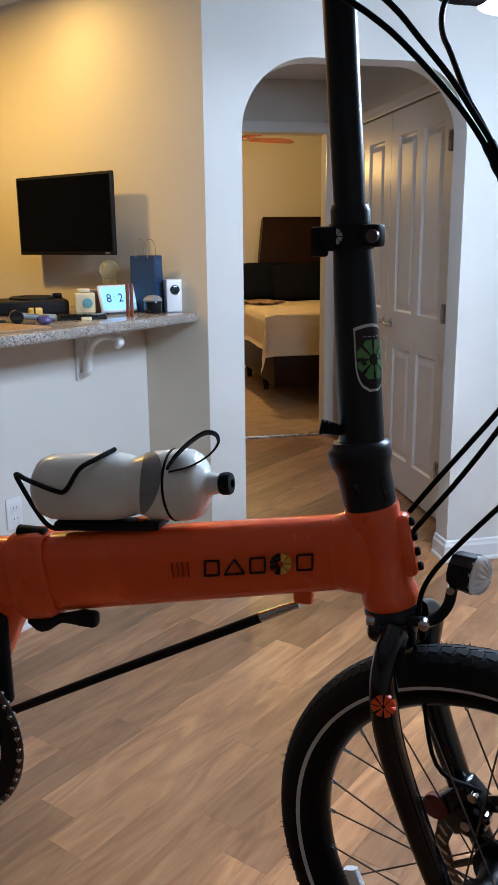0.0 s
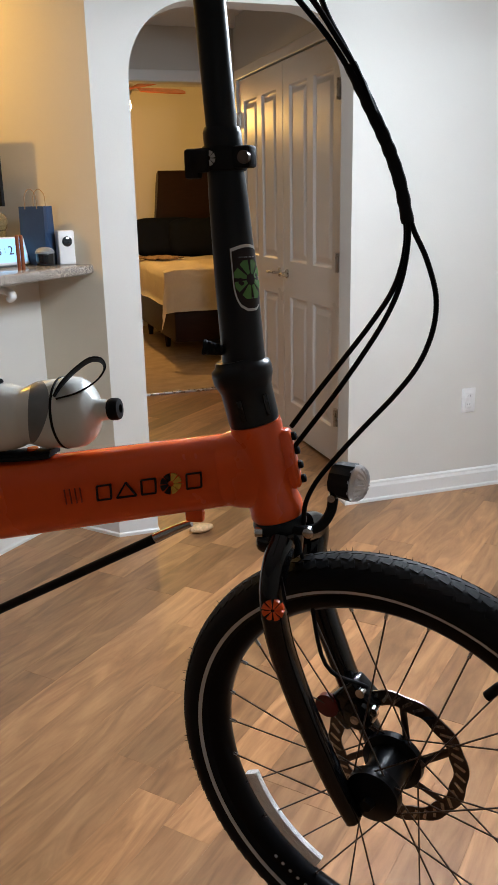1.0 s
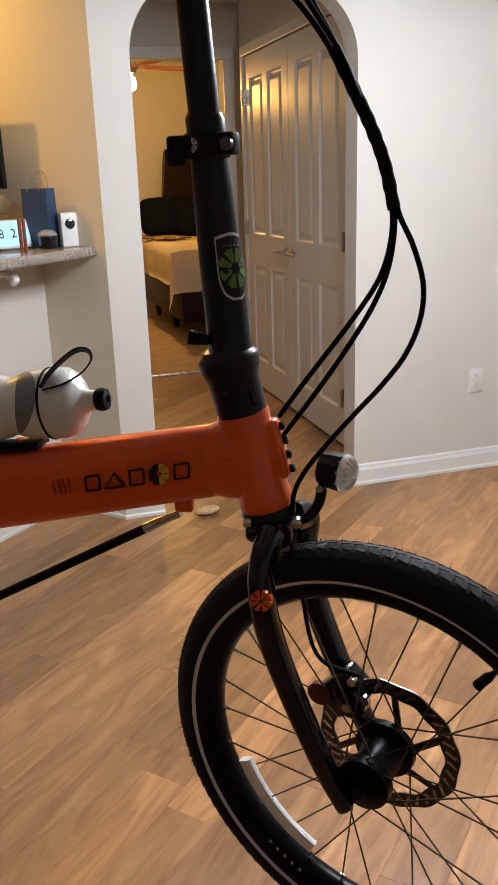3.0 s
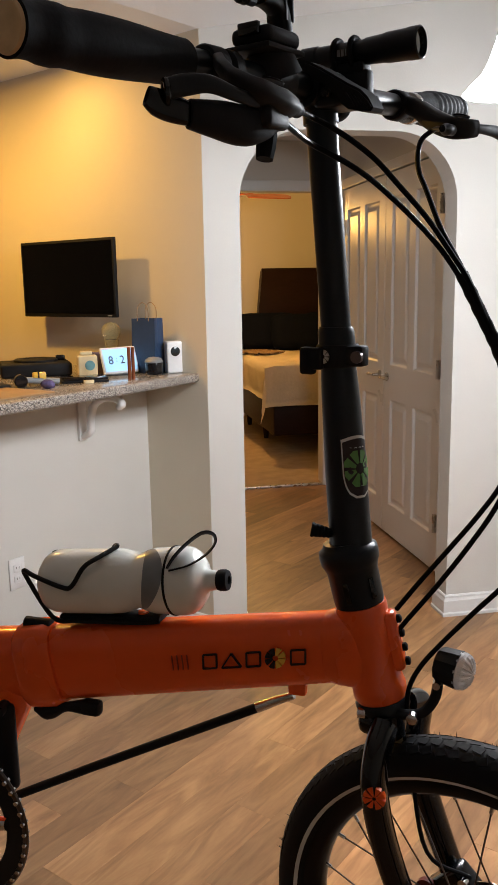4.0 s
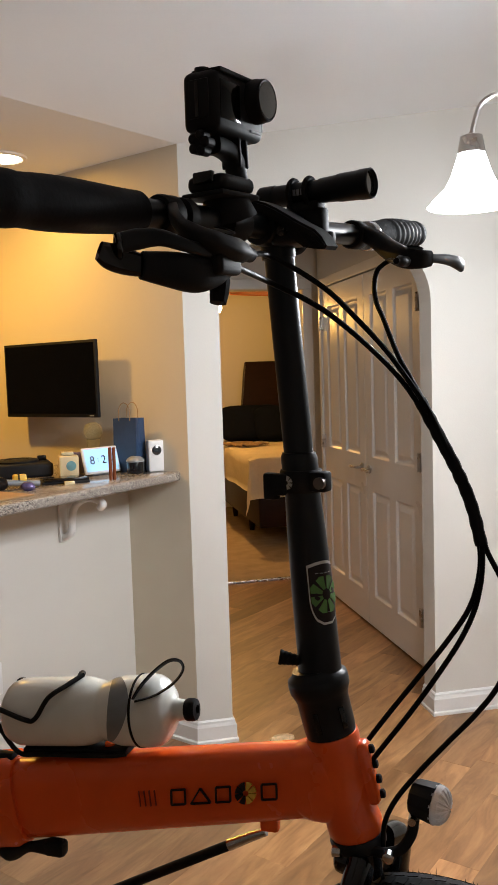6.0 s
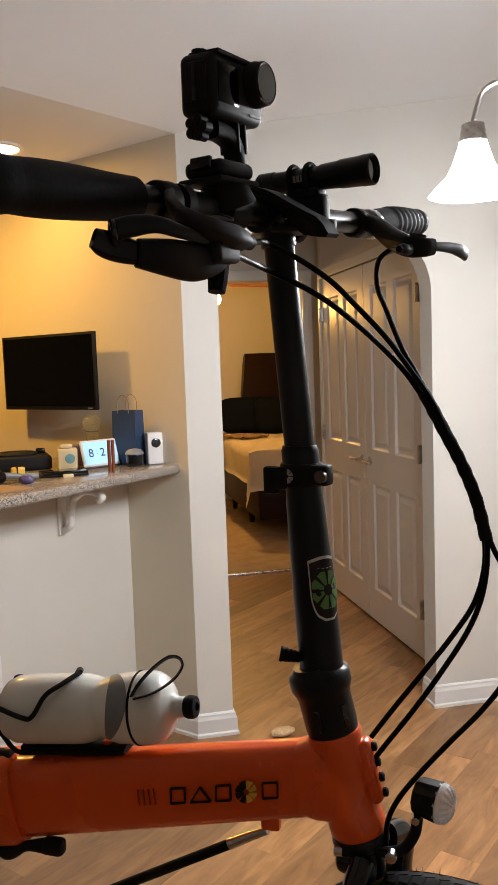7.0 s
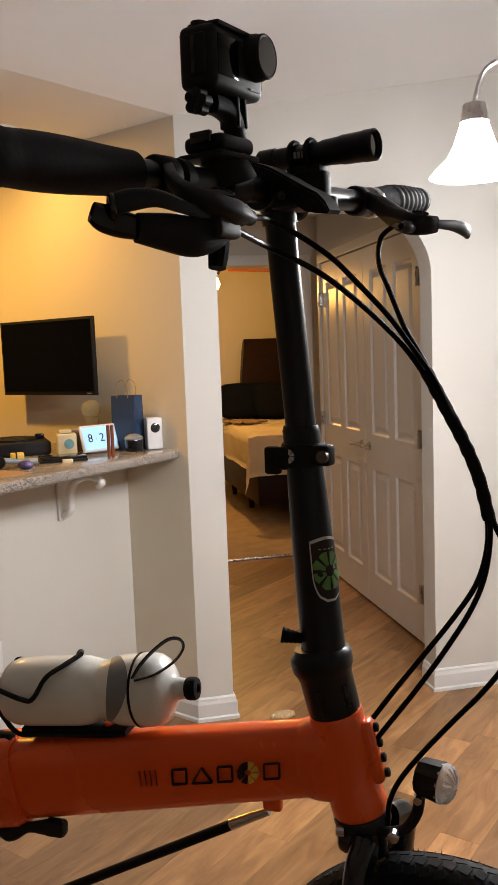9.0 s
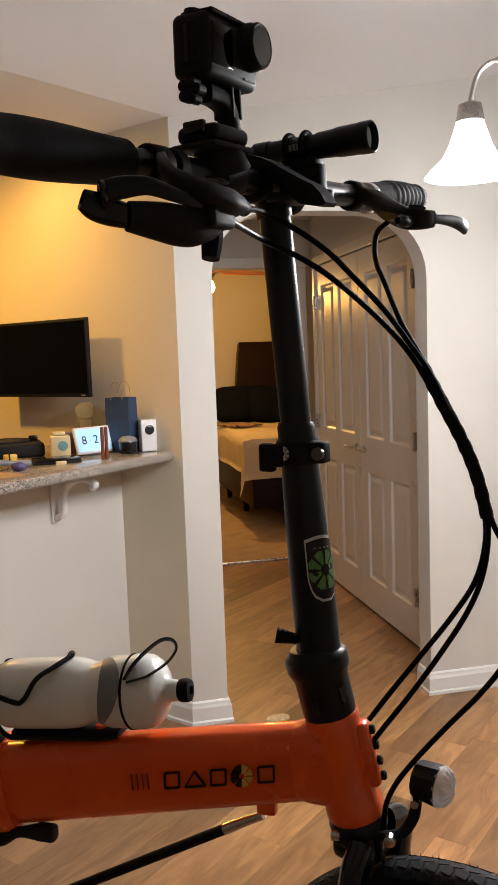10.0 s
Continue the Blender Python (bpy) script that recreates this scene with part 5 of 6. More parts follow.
# shifter under the near lever
belly = [(0.0285, -0.2835, -0.0350), (0.0320, -0.2730, -0.0400), (0.0400, -0.2540, -0.0455), (0.0490, -0.2330, -0.0490), (0.0550, -0.2130, -0.0520), (0.0580, -0.1940, -0.0500), (0.0600, -0.1800, -0.0460)]
sh = part("shifter", hbm(joined(bm_sweep(spline(belly[2:], 6), lambda t: 0.0100 + 0.0042 * math.sin(math.pi * min(1, t * 1.05)), 18, 0.62, 2.5), moved(bm_box(-0.010, 0.010, -0.020, 0.016, -0.010, 0.006, 0.004, 3), Matrix.Translation((0.060, -0.184, -0.0440)) @ pose(0, 0, 0, 0, 0, 8)))), M_PLASTIC, bike, "black trigger shifter", angle=50)
part("shifter_band", hbm(moved(bm_lathe([(0.0125, -0.006), (0.0155, -0.005), (0.0155, 0.005), (0.0125, 0.006)], 20, "Y"), Matrix.Translation((0, -0.150, 0)))), M_PLASTIC, sh)
part("shift_paddle", hbm(bm_sweep(spline(belly[:4], 6), lambda t: 0.0052 + 0.0046 * math.sin(math.pi * min(1, 0.12 + t)), 16, 0.38, 3.0)), M_GLOSS, sh, "black shift paddle", angle=50)
part("pivot_screw", hbm(moved(bm_lathe([(0.0045, -0.002), (0.0045, 0.002), (0.003, 0.003)], 14, "Z"), Matrix.Translation((0.052, -0.232, -0.0430)))), M_DARKSTEEL, sh, "steel pivot screw")
part("cable_knob", hbm(bm_sweep([(0.0550, -0.1790, -0.0520), (0.0550, -0.1800, -0.0570), (0.0550, -0.1830, -0.0660), (0.0550, -0.1855, -0.0740)], lambda t: 0.0062 + 0.0018 * math.sin(math.pi * (0.15 + 0.75 * t)), 10)), M_RUBBER, sh, "faceted black knob", angle=20)

# stem clamp with its flip lever
stem = part("stem_clamp", hbm(joined(moved(bm_lathe([(0.0178, -0.032), (0.0192, -0.029), (0.0192, 0.026), (0.0178, 0.03)], 28, "Y"), Matrix.Identity(4)), bm_sweep([(0.0, 0, -0.002), (0.001, 0, -0.03)], 0.017, 20), bm_box(0.008, 0.040, -0.028, 0.024, -0.020, -0.004, 0.005, 3))), M_BLACK, bike, "black hinged stem clamp")
flip = [(-0.014, 0.019), (-0.010, 0.0245), (-0.002, 0.0240), (0.010, 0.0195), (0.021, 0.0135), (0.032, 0.0065), (0.046, -0.0025), (0.0600, -0.0105), (0.0670, -0.0180), (0.0715, -0.0265), (0.0690, -0.0295), (0.0580, -0.0278), (0.0470, -0.0250), (0.0400, -0.0195), (0.0330, -0.0110), (0.0230, -0.0015), (0.0110, 0.0065), (-0.002, 0.0120)]
plate = moved(bm_prism(flip, 0.026), Matrix.Translation((0, -0.0345, 0)))
bmesh.ops.bevel(plate, geom=[e for e in plate.edges if abs(e.verts[0].co.y - e.verts[1].co.y) < 1e-6], offset=0.0022, segments=2, affect="EDGES")
lever = part("flip_lever", hbm(plate), M_PLASTIC, stem, "ribbed black flip lever", angle=40)
for k in range(6):
    x = 0.0500 + 0.0034 * k
    rib = moved(bm_box(-0.0008, 0.0008, -0.0352, -0.0330, -0.0085 + 0.0006 * k, 0.0075 - 0.0010 * k, 0.0003, 1), Matrix.Translation((x, 0, -0.0175 - 0.0009 * k)) @ pose(0, 0, 0, 0, -32))
    part("rib", hbm(rib), M_PLASTIC, lever, smooth=False)
part("clamp_pin", hbm(moved(bm_lathe([(0.0042, -0.0365), (0.0042, -0.030)], 12, "Y"), Matrix.Translation((0.026, 0, -0.0085)))), M_STEEL, stem, "round steel pin")

# cables
CABLES = [
    [tuple(HB @ Vector((0.0630, -0.145, -0.0375))), (-0.1116, -0.072, 1.5804), (-0.0947, -0.058, 1.5718), (-0.0773, -0.044, 1.5604), (-0.059, -0.03, 1.5452), (-0.0424, -0.018, 1.5265), (-0.0163, -0.006, 1.496), (0.0042, 0.0, 1.4668), (0.0230, 0.0, 1.4380), (0.0365, 0.0, 1.4090), (0.0510, 0.0, 1.3770), (0.0630, 0.0, 1.3460), (0.0712, 0.0, 1.3160), (0.0728, 0.0, 1.2860), (0.0672, 0.001, 1.2500), (0.0540, 0.001, 1.2170), (0.0315, 0.001, 1.1790), (0.0040, 0.0, 1.1380), (-0.0230, 0.0, 1.1010), (-0.0360, 0.0, 1.0830)],
    [tuple(HB @ Vector((0.0600, -0.163, -0.0470))), (-0.1087, -0.085, 1.5562), (-0.0929, -0.068, 1.5477), (-0.0761, -0.052, 1.5379), (-0.0570, -0.035, 1.5235), (-0.0290, -0.013, 1.4965), (-0.0033, 0.003, 1.4671), (0.0170, 0.005, 1.4370), (0.0330, 0.005, 1.4060), (0.0480, 0.005, 1.3750), (0.0600, 0.005, 1.3440), (0.0690, 0.004, 1.3150), (0.0705, 0.003, 1.2830), (0.0615, 0.002, 1.2470), (0.0410, 0.002, 1.2130), (0.0130, 0.001, 1.1750), (-0.0150, 0.0, 1.1380), (-0.0380, 0.0, 1.1060)],
    [tuple(HB @ Vector((0.092, 0.074, -0.0395))), (-0.0199, 0.078, 1.5863), (-0.0308, 0.074, 1.5771), (-0.0334, 0.066, 1.5602), (-0.0301, 0.056, 1.543), (-0.0222, 0.044, 1.5263), (-0.0051, 0.022, 1.4873), (0.0100, 0.010, 1.4610), (0.0350, 0.005, 1.4150), (0.0530, 0.004, 1.3770), (0.0670, 0.003, 1.3420), (0.0760, 0.001, 1.3040), (0.0905, -0.001, 1.2730), (0.1005, -0.003, 1.2390), (0.0990, -0.004, 1.2070), (0.0870, -0.005, 1.1740), (0.0660, -0.006, 1.1440), (0.0390, -0.006, 1.1130), (0.0110, -0.007, 1.0800), (-0.0110, -0.009, 1.0510), (-0.0220, -0.011, 1.0270), (-0.024, -0.012, 1.002)],
]
for c in CABLES:
    part("cable", bm_sweep(spline(c, 7), 0.0026, 10), M_CABLE, bike, "black cable housing")
wrap = [(0.0165, 0.005, 1.4440), (0.0345, 0.004, 1.4085), (0.0505, 0.003, 1.3765), (0.0632, 0.003, 1.3440), (0.0722, 0.002, 1.3060)]
part("cable_wrap", bm_sweep(spline(wrap, 8), lambda t: 0.0060 + 0.0005 * math.sin(t * 60) * (0.4 + 0.6 * math.sin(t * 9) ** 2), 12), M_RUBBER, bike, "black spiral cable wrap")

# bottle cage on the main tube
CAGE_Z = 1.052
wire = [
    [(-0.300, -0.012, 1.068), (-0.312, -0.014, 1.066), (-0.33, -0.016, 1.0645), (-0.40, -0.016, 1.0585), (-0.428, -0.016, 1.0565), (-0.442, -0.02, 1.073), (-0.457, -0.03, 1.112), (-0.456, -0.034, 1.121), (-0.44, -0.0385, 1.117), (-0.405, -0.0405, 1.108), (-0.392, -0.041, 1.111), (-0.378, -0.036, 1.133), (-0.365, -0.02, 1.1415), (-0.355, 0.0, 1.1470)],
]
wire.append([(x, -y, z) for x, y, z in wire[0]])
cage = [bm_sweep(spline(p, 6), 0.0027, 10) for p in wire]
cage.append(bm_sweep([(-0.428, 0, 1.0575), (-0.36, 0, 1.0635), (-0.300, 0, 1.0695)], 0.0035, 12, 3.4, 4.0))
part("bottle_cage", joined(*cage), M_PLASTIC, bike, "black wire bottle cage")
for x in (-0.385, -0.325):
    part("cage_boss", moved(bm_lathe([(0.007, 0), (0.006, 0.02)], 14), Matrix.Translation((x, 0, tube_centre(x)[0] + tube_centre(x)[1] - 0.008))), M_ORANGE, bike)

# ---- things carried on the bicycle ----


def bottle():
    d = (Vector((-0.223, 0, 1.121)) - Vector((-0.445, 0, 1.099))).normalized()
    m = BIKE @ Matrix.Translation((-0.447, 0, 1.0975)) @ Vector((1, 0, 0)).rotation_difference(d).to_matrix().to_4x4()
    b = thing("water_bottle", m, "translucent white plastic water bottle with black nozzle in the cage", "bottle")
    body = [(0.012, 0.0), (0.026, 0.001), (0.033, 0.007), (0.0365, 0.016), (0.0375, 0.03), (0.0375, 0.085), (0.0365, 0.1), (0.0335, 0.112), (0.031, 0.119), (0.0315, 0.124), (0.0345, 0.133), (0.0368, 0.142), (0.0372, 0.158), (0.0368, 0.166)]
    part("body", bm_lathe(body, 48, "X"), M_BOTTLE, b, angle=50)
    cap = [(0.0378, 0.164), (0.0384, 0.168), (0.0382, 0.177), (0.0368, 0.185), (0.0325, 0.192), (0.0250, 0.1975), (0.0160, 0.2010), (0.0120, 0.2045), (0.0108, 0.212), (0.0098, 0.219)]
    lid = part("lid", bm_lathe(cap, 48, "X"), M_BOTTLE, b, "white screw lid", angle=40)
    part("nozzle", bm_lathe([(0.0085, 0.2135), (0.0110, 0.2155), (0.0120, 0.2185), (0.0120, 0.2240), (0.0108, 0.2270), (0.0050, 0.2280), (0.0040, 0.2220)], 28, "X"), M_RUBBER, lid, "black rubber nozzle")
    part("band", bm_lathe([(0.0374, 0.1635), (0.0390, 0.1645), (0.0390, 0.1665), (0.0374, 0.1675)], 48, "X"), M_RUBBER, b, "thin black ring")
    # grey printed swoosh wrapped on the front half
    bm = bmesh.new()
    rows = []
    for i in range(17):
        t = i / 16
        ang = radians(-105 + 150 * t) + math.pi
        line = []
        for k in range(7):
            x = 0.130 + 0.010 * math.sin(t * 3.1) + (0.004 + 0.020 * math.sin(math.pi * t)) * k / 6
            r = np.interp(x, [p[1] for p in body], [p[0] for p in body]) + 0.0004
            line.append(bm.verts.new((x, r * math.cos(ang), r * math.sin(ang))))
        rows.append(line)
    for a, c in zip(rows, rows[1:]):
        for k in range(6):
            bm.faces.new((a[k], a[k + 1], c[k + 1], c[k]))
    bmesh.ops.recalc_face_normals(bm, faces=bm.faces)
    part("print", bm, M_GREY, b, "grey printed band")
    loop = spline([(0.170, -0.030, 0.024), (0.178, -0.024, 0.036), (0.190, -0.014, 0.047), (0.204, -0.004, 0.055), (0.215, 0.0, 0.053), (0.218, -0.002, 0.044), (0.209, -0.010, 0.033), (0.192, -0.022, 0.025), (0.172, -0.031, 0.022)], 7)
    part("strap", bm_sweep(loop, 0.0078, 12, 0.12, 4.0, up=(0, 1, 0)), M_RUBBER, b, "black rubber carry loop")


bottle()


def action_camera():
    m = BIKE @ HB @ Matrix.Translation((0.004, -0.086, -0.002)) @ pose(0, 0, 0, 0, 0, 3) @ Matrix.Scale(0.97, 4)
    c = thing("action_camera", m, "black action camera in a frame on a handlebar mount", "camera")
    z0 = 0.078
    tilt = Matrix.Translation((0, 0, z0)) @ pose(0, 0, 0, 0, 3, 0)
    hh = 0.048
    part("housing", moved(bm_box(-0.019, 0.017, -0.038, 0.046, -0.003, hh, 0.0075, 4), tilt), M_PLASTIC, c, angle=50)
    part("cage", moved(joined(bm_box(-0.012, 0.019, -0.032, 0.040, hh - 0.002, hh + 0.002, 0.0019), bm_box(-0.010, 0.010, -0.0405, -0.0375, 0.008, hh - 0.008, 0.0014), bm_box(-0.012, 0.014, 0.0455, 0.049, 0.008, hh - 0.008, 0.0014)), tilt), M_PLASTIC, c, "black protective frame")
    part("slot", moved(bm_box(-0.003, 0.001, -0.0412, -0.0404, 0.009, 0.038, 0.0004), tilt), M_GLOSS, c)
    part("front_screen", moved(bm_box(0.0165, 0.0174, -0.031, 0.002, 0.008, 0.040, 0.0003), tilt), M_SCREEN_OFF, c, "dark front screen")
    lens_at = tilt @ Matrix.Translation((0, 0.0285, 0.031))
    part("lens_barrel", moved(bm_lathe([(0.0195, 0.015), (0.0195, 0.0225), (0.0188, 0.0240), (0.0185, 0.0295), (0.0172, 0.0310), (0.0158, 0.0302), (0.002, 0.0295)], 40, "X"), lens_at), M_PLASTIC, c, "round lens ring")
    part("lens_cap", moved(bm_lathe([(0.0156, 0.0295), (0.0156, 0.0308), (0.004, 0.0312)], 36, "X"), lens_at), M_GLASS, c, "dark lens glass")
    part("shutter_button", moved(bm_lathe([(0.007, hh), (0.0065, hh + 0.004)], 18), tilt @ Matrix.Translation((-0.004, -0.026, 0))), M_PLASTIC, c)
    part("top_clip", moved(bm_box(-0.008, 0.010, -0.014, 0.03, hh + 0.001, hh + 0.005, 0.0015), tilt), M_PLASTIC, c)
    part("front_label", moved(bm_box(0.0166, 0.0178, 0.020, 0.038, 0.0035, 0.0055), tilt), M_GREY, c, smooth=False)
    lobes = []
    for k in range(5):
        a = 2 * math.pi * k / 5
        lobes.append(moved(bm_lathe([(0.003, -0.046), (0.0046, -0.044), (0.0046, -0.034), (0.003, -0.032)], 12, "Y"), Matrix.Translation((0.0068 * math.cos(a), 0, 0.0068 * math.sin(a)))))
    screw = moved(joined(*lobes, bm_lathe([(0.005, -0.045), (0.0078, -0.044), (0.0078, -0.033), (0.005, -0.026), (0.004, 0.014)], 20, "Y")), Matrix.Translation((-0.002, 0.004, 0.066)))
    part("thumb_screw", screw, M_PLASTIC, c, "lobed black thumb screw", angle=30)
    elbow = bm_sweep(spline([(-0.001, -0.018, 0.067), (0.0, -0.004, 0.066), (0.001, 0.009, 0.061), (0.001, 0.016, 0.050), (0.001, 0.017, 0.036), (0.001, 0.017, 0.024)], 5), 0.0092, 16, 0.85, 3.5, up=(1, 0, 0))
    part("mount_arm", joined(elbow, bm_box(-0.009, 0.011, 0.008, 0.012, 0.050, 0.080, 0.001), bm_box(-0.009, 0.011, 0.020, 0.024, 0.050, 0.080, 0.001)), M_PLASTIC, c, "curved black mount arm", angle=40)
    part("mount_plate", moved(joined(bm_box(-0.02, 0.02, -0.030, 0.026, 0.024, 0.0385, 0.006, 3), bm_box(-0.022, 0.022, -0.036, 0.029, 0.0185, 0.0235, 0.002)), pose(0, -0.008, 0.001)), M_PLASTIC, c, "slide-in mount plate")
    part("plate_clip", bm_box(-0.008, 0.012, -0.0445, -0.0385, 0.031, 0.041, 0.0015), M_GLOSS, c, "glossy release clip")
    part("bar_clamp", joined(moved(bm_lathe([(0.0165, -0.016), (0.0175, -0.013), (0.0175, 0.013), (0.0165, 0.016)], 24, "Y"), Matrix.Identity(4)), bm_sweep([(0, 0, 0.004), (0, -0.002, 0.010), (0, -0.004, 0.017), (0, -0.006, 0.024)], lambda t: 0.026 - 0.006 * t, 20)), M_PLASTIC, c, "black bar clamp")


action_camera()


def flashlight():
    m = BIKE @ HB @ Matrix.Translation((0.026, 0.034, 0.0335)) @ pose(0, 0, 0, 0, 1.0, 0)
    f = thing("flashlight", m, "black aluminium flashlight strapped above the handlebar", "flashlight")
    prof = [(0.0105, -0.062), (0.0118, -0.060), (0.0118, -0.044), (0.0108, -0.042), (0.0108, 0.006), (0.0118, 0.009), (0.0126, 0.026), (0.0134, 0.030), (0.0138, 0.050), (0.0143, 0.052), (0.0143, 0.062), (0.0128, 0.063), (0.0122, 0.059), (0.006, 0.056)]
    part("barrel", bm_lathe(prof, 36, "X"), M_BLACK, f, angle=25)
    part("lens", bm_lathe([(0.012, 0.0575), (0.0118, 0.0592), (0.004, 0.0596)], 30, "X"), M_GLASS, f, "dark glass lens")
    for x in (-0.022, -0.004):
        path = [(x, 0.0135 * math.cos(a), 0.0135 * math.sin(a)) for a in np.linspace(0, 2 * math.pi, 25)[:-1]]
        part("strap", bm_sweep(path, 0.0026, 8, closed=True, up=(1, 0, 0)), M_RUBBER, f, "rubber strap")
    for i in range(3):
        part("mark", bm_box(-0.018 + 0.0042 * i, -0.0152 + 0.0042 * i, -0.0112, -0.0104, -0.003, 0.003), M_GREY, f, smooth=False)
    part("mount", joined(bm_box(-0.028, 0.008, -0.009, 0.009, -0.019, -0.009, 0.002), bm_box(-0.018, 0.012, -0.008, 0.008, -0.05, -0.016, 0.003), bm_box(0.006, 0.02, -0.006, 0.006, -0.052, -0.040, 0.003)), M_PLASTIC, f, "black bracket")
    part("mount_strap", moved(bm_lathe([(0.0135, -0.007), (0.0142, -0.005), (0.0142, 0.005), (0.0135, 0.007)], 24, "Y"), Matrix.Translation((-0.026, 0, -0.045))), M_RUBBER, f)


flashlight()


def work_stand():
    """Holds the bicycle by its seat post."""
    g = BIKE @ Vector((-0.80, 0, 1.20))
    s = thing("repair_stand", pose(g.x, g.y, 0), "black bicycle repair stand gripping the seat post", "stand")
    side = BIKE.to_3x3() @ Vector((-0.55, 0.30, 0))
    bx, by = side.x, side.y
    part("column", moved(bm_lathe([(0.022, 0.12), (0.022, 0.8), (0.018, 0.8), (0.018, 1.26), (0.01, 1.27)], 20), Matrix.Translation((bx, by, 0))), M_BLACK, s)
    part("arm", bm_sweep([(bx, by, 1.22), (0.02, 0.04, 1.21)], 0.016, 16), M_BLACK, s)
    part("jaw", moved(bm_box(-0.03, 0.03, -0.03, 0.03, 1.16, 1.25, 0.008), Matrix.Identity(4)), M_RUBBER, s)
    for i in range(3):
        a = radians(120 * i + 40)
        part("leg", bm_sweep([(bx, by, 0.3), (bx + 0.34 * math.cos(a), by + 0.34 * math.sin(a), 0.02)], 0.012, 12), M_BLACK, s)
        part("foot", moved(bm_box(-0.02, 0.02, -0.02, 0.02, 0.0, 0.03, 0.006), Matrix.Translation((bx + 0.34 * math.cos(a), by + 0.34 * math.sin(a), 0))), M_RUBBER, s)


work_stand()

# ---- television and the things on the bar ----


def wall_pose(s, z, out=0.0, turn=0.0):
    """On the kitchen wall: x along the wall away from the arch's pillar, -y out of the wall."""
    p = K0 + KD * s + KN * out
    m = Matrix(((-KD.x, -KN.x, 0, p.x), (-KD.y, -KN.y, 0, p.y), (0, 0, 1, z), (0, 0, 0, 1)))
    return m @ pose(0, 0, 0, 0, 0, turn)


def television():
    t = thing("television", wall_pose(0.690, 1.482, 0.08), "black flat television switched off on a wall bracket", "television")
    w, hgt = 0.297, 0.160
    part("case", bm_box(-w, w, -0.02, -0.004, -hgt, hgt, 0.003), M_PLASTIC, t)
    part("rear_shell", bm_box(-w * 0.7, w * 0.7, -0.005, 0.02, -hgt * 0.8, hgt * 0.6, 0.01, 3), M_PLASTIC, t)
    part("screen", bm_box(-w + 0.011, w - 0.011, -0.0215, -0.0195, -hgt + 0.016, hgt - 0.011), M_SCREEN_OFF, t, "dark glossy screen", smooth=False)
    part("mark", bm_box(w - 0.05, w - 0.025, -0.0212, -0.0196, -hgt + 0.005, -hgt + 0.010), M_GREY, t, smooth=False)
    part("bracket", joined(bm_box(-0.05, 0.05, 0.02, 0.035, -0.08, 0.08, 0.003), bm_box(-0.03, 0.03, 0.03, 0.079, -0.03, 0.03, 0.003)), M_PLASTIC, t, "black wall bracket")


television()


def wall_plate(name, m, label, slots):
    p = thing(name, m, label, "outlet")
    part("plate", bm_box(-0.035, 0.035, -0.006, 0.001, -0.057, 0.057, 0.003), M_WHITE, p)
    for z in (-0.02, 0.02):
        rec = part("receptacle", bm_box(-0.017, 0.017, -0.0085, -0.005, z - 0.014, z + 0.014, 0.003), M_WHITE, p)
        if slots:
            for x in (-0.006, 0.006):
                part("slot", bm_box(x - 0.001, x + 0.001, -0.0088, -0.0082, z - 0.002, z + 0.006), M_INK, rec, smooth=False)
    return p


wall_plate("wall_outlet", pose(2.327, WALL_Y, 0.425), "white double outlet low on the wall", True)
half_m = Matrix(((0.7071, -0.7071, 0, -0.047), (0.7071, 0.7071, 0, 3.203), (0, 0, 1, 0.443), (0, 0, 0, 1)))
wall_plate("wall_outlet", half_m, "white double outlet low on the half wall", True)


def bar_bracket():
    p = Vector((0.205, 3.455, 0))
    m = Matrix(((0.7071, -0.7071, 0, p.x), (0.7071, 0.7071, 0, p.y), (0, 0, 1, 0), (0, 0, 0, 1)))
    b = thing("bar_bracket", m, "white scrolled corbel bracket under the bar top", "bracket")
    top = BAR_Z - 0.037
    part("plate", bm_box(-0.02, 0.02, -0.012, 0.0, top - 0.2, top, 0.003), M_TRIM, b)
    scroll = spline([(0, -0.012, top - 0.185), (0, -0.05, top - 0.16), (0, -0.055, top - 0.11), (0, -0.075, top - 0.06), (0, -0.13, top - 0.03), (0, -0.19, top - 0.03), (0, -0.215, top - 0.045), (0, -0.2, top - 0.06)], 6)
    part("scroll", bm_sweep(scroll, 0.015, 14, 0.8, 3.0, up=(1, 0, 0)), M_TRIM, b)
    part("top_plate", bm_box(-0.02, 0.02, -0.22, 0.0, top - 0.012, top, 0.003), M_TRIM, b)


bar_bracket()


def on_bar(x, y, turn=0.0):
    return pose(x, y, BAR_Z, 0, 0, turn)


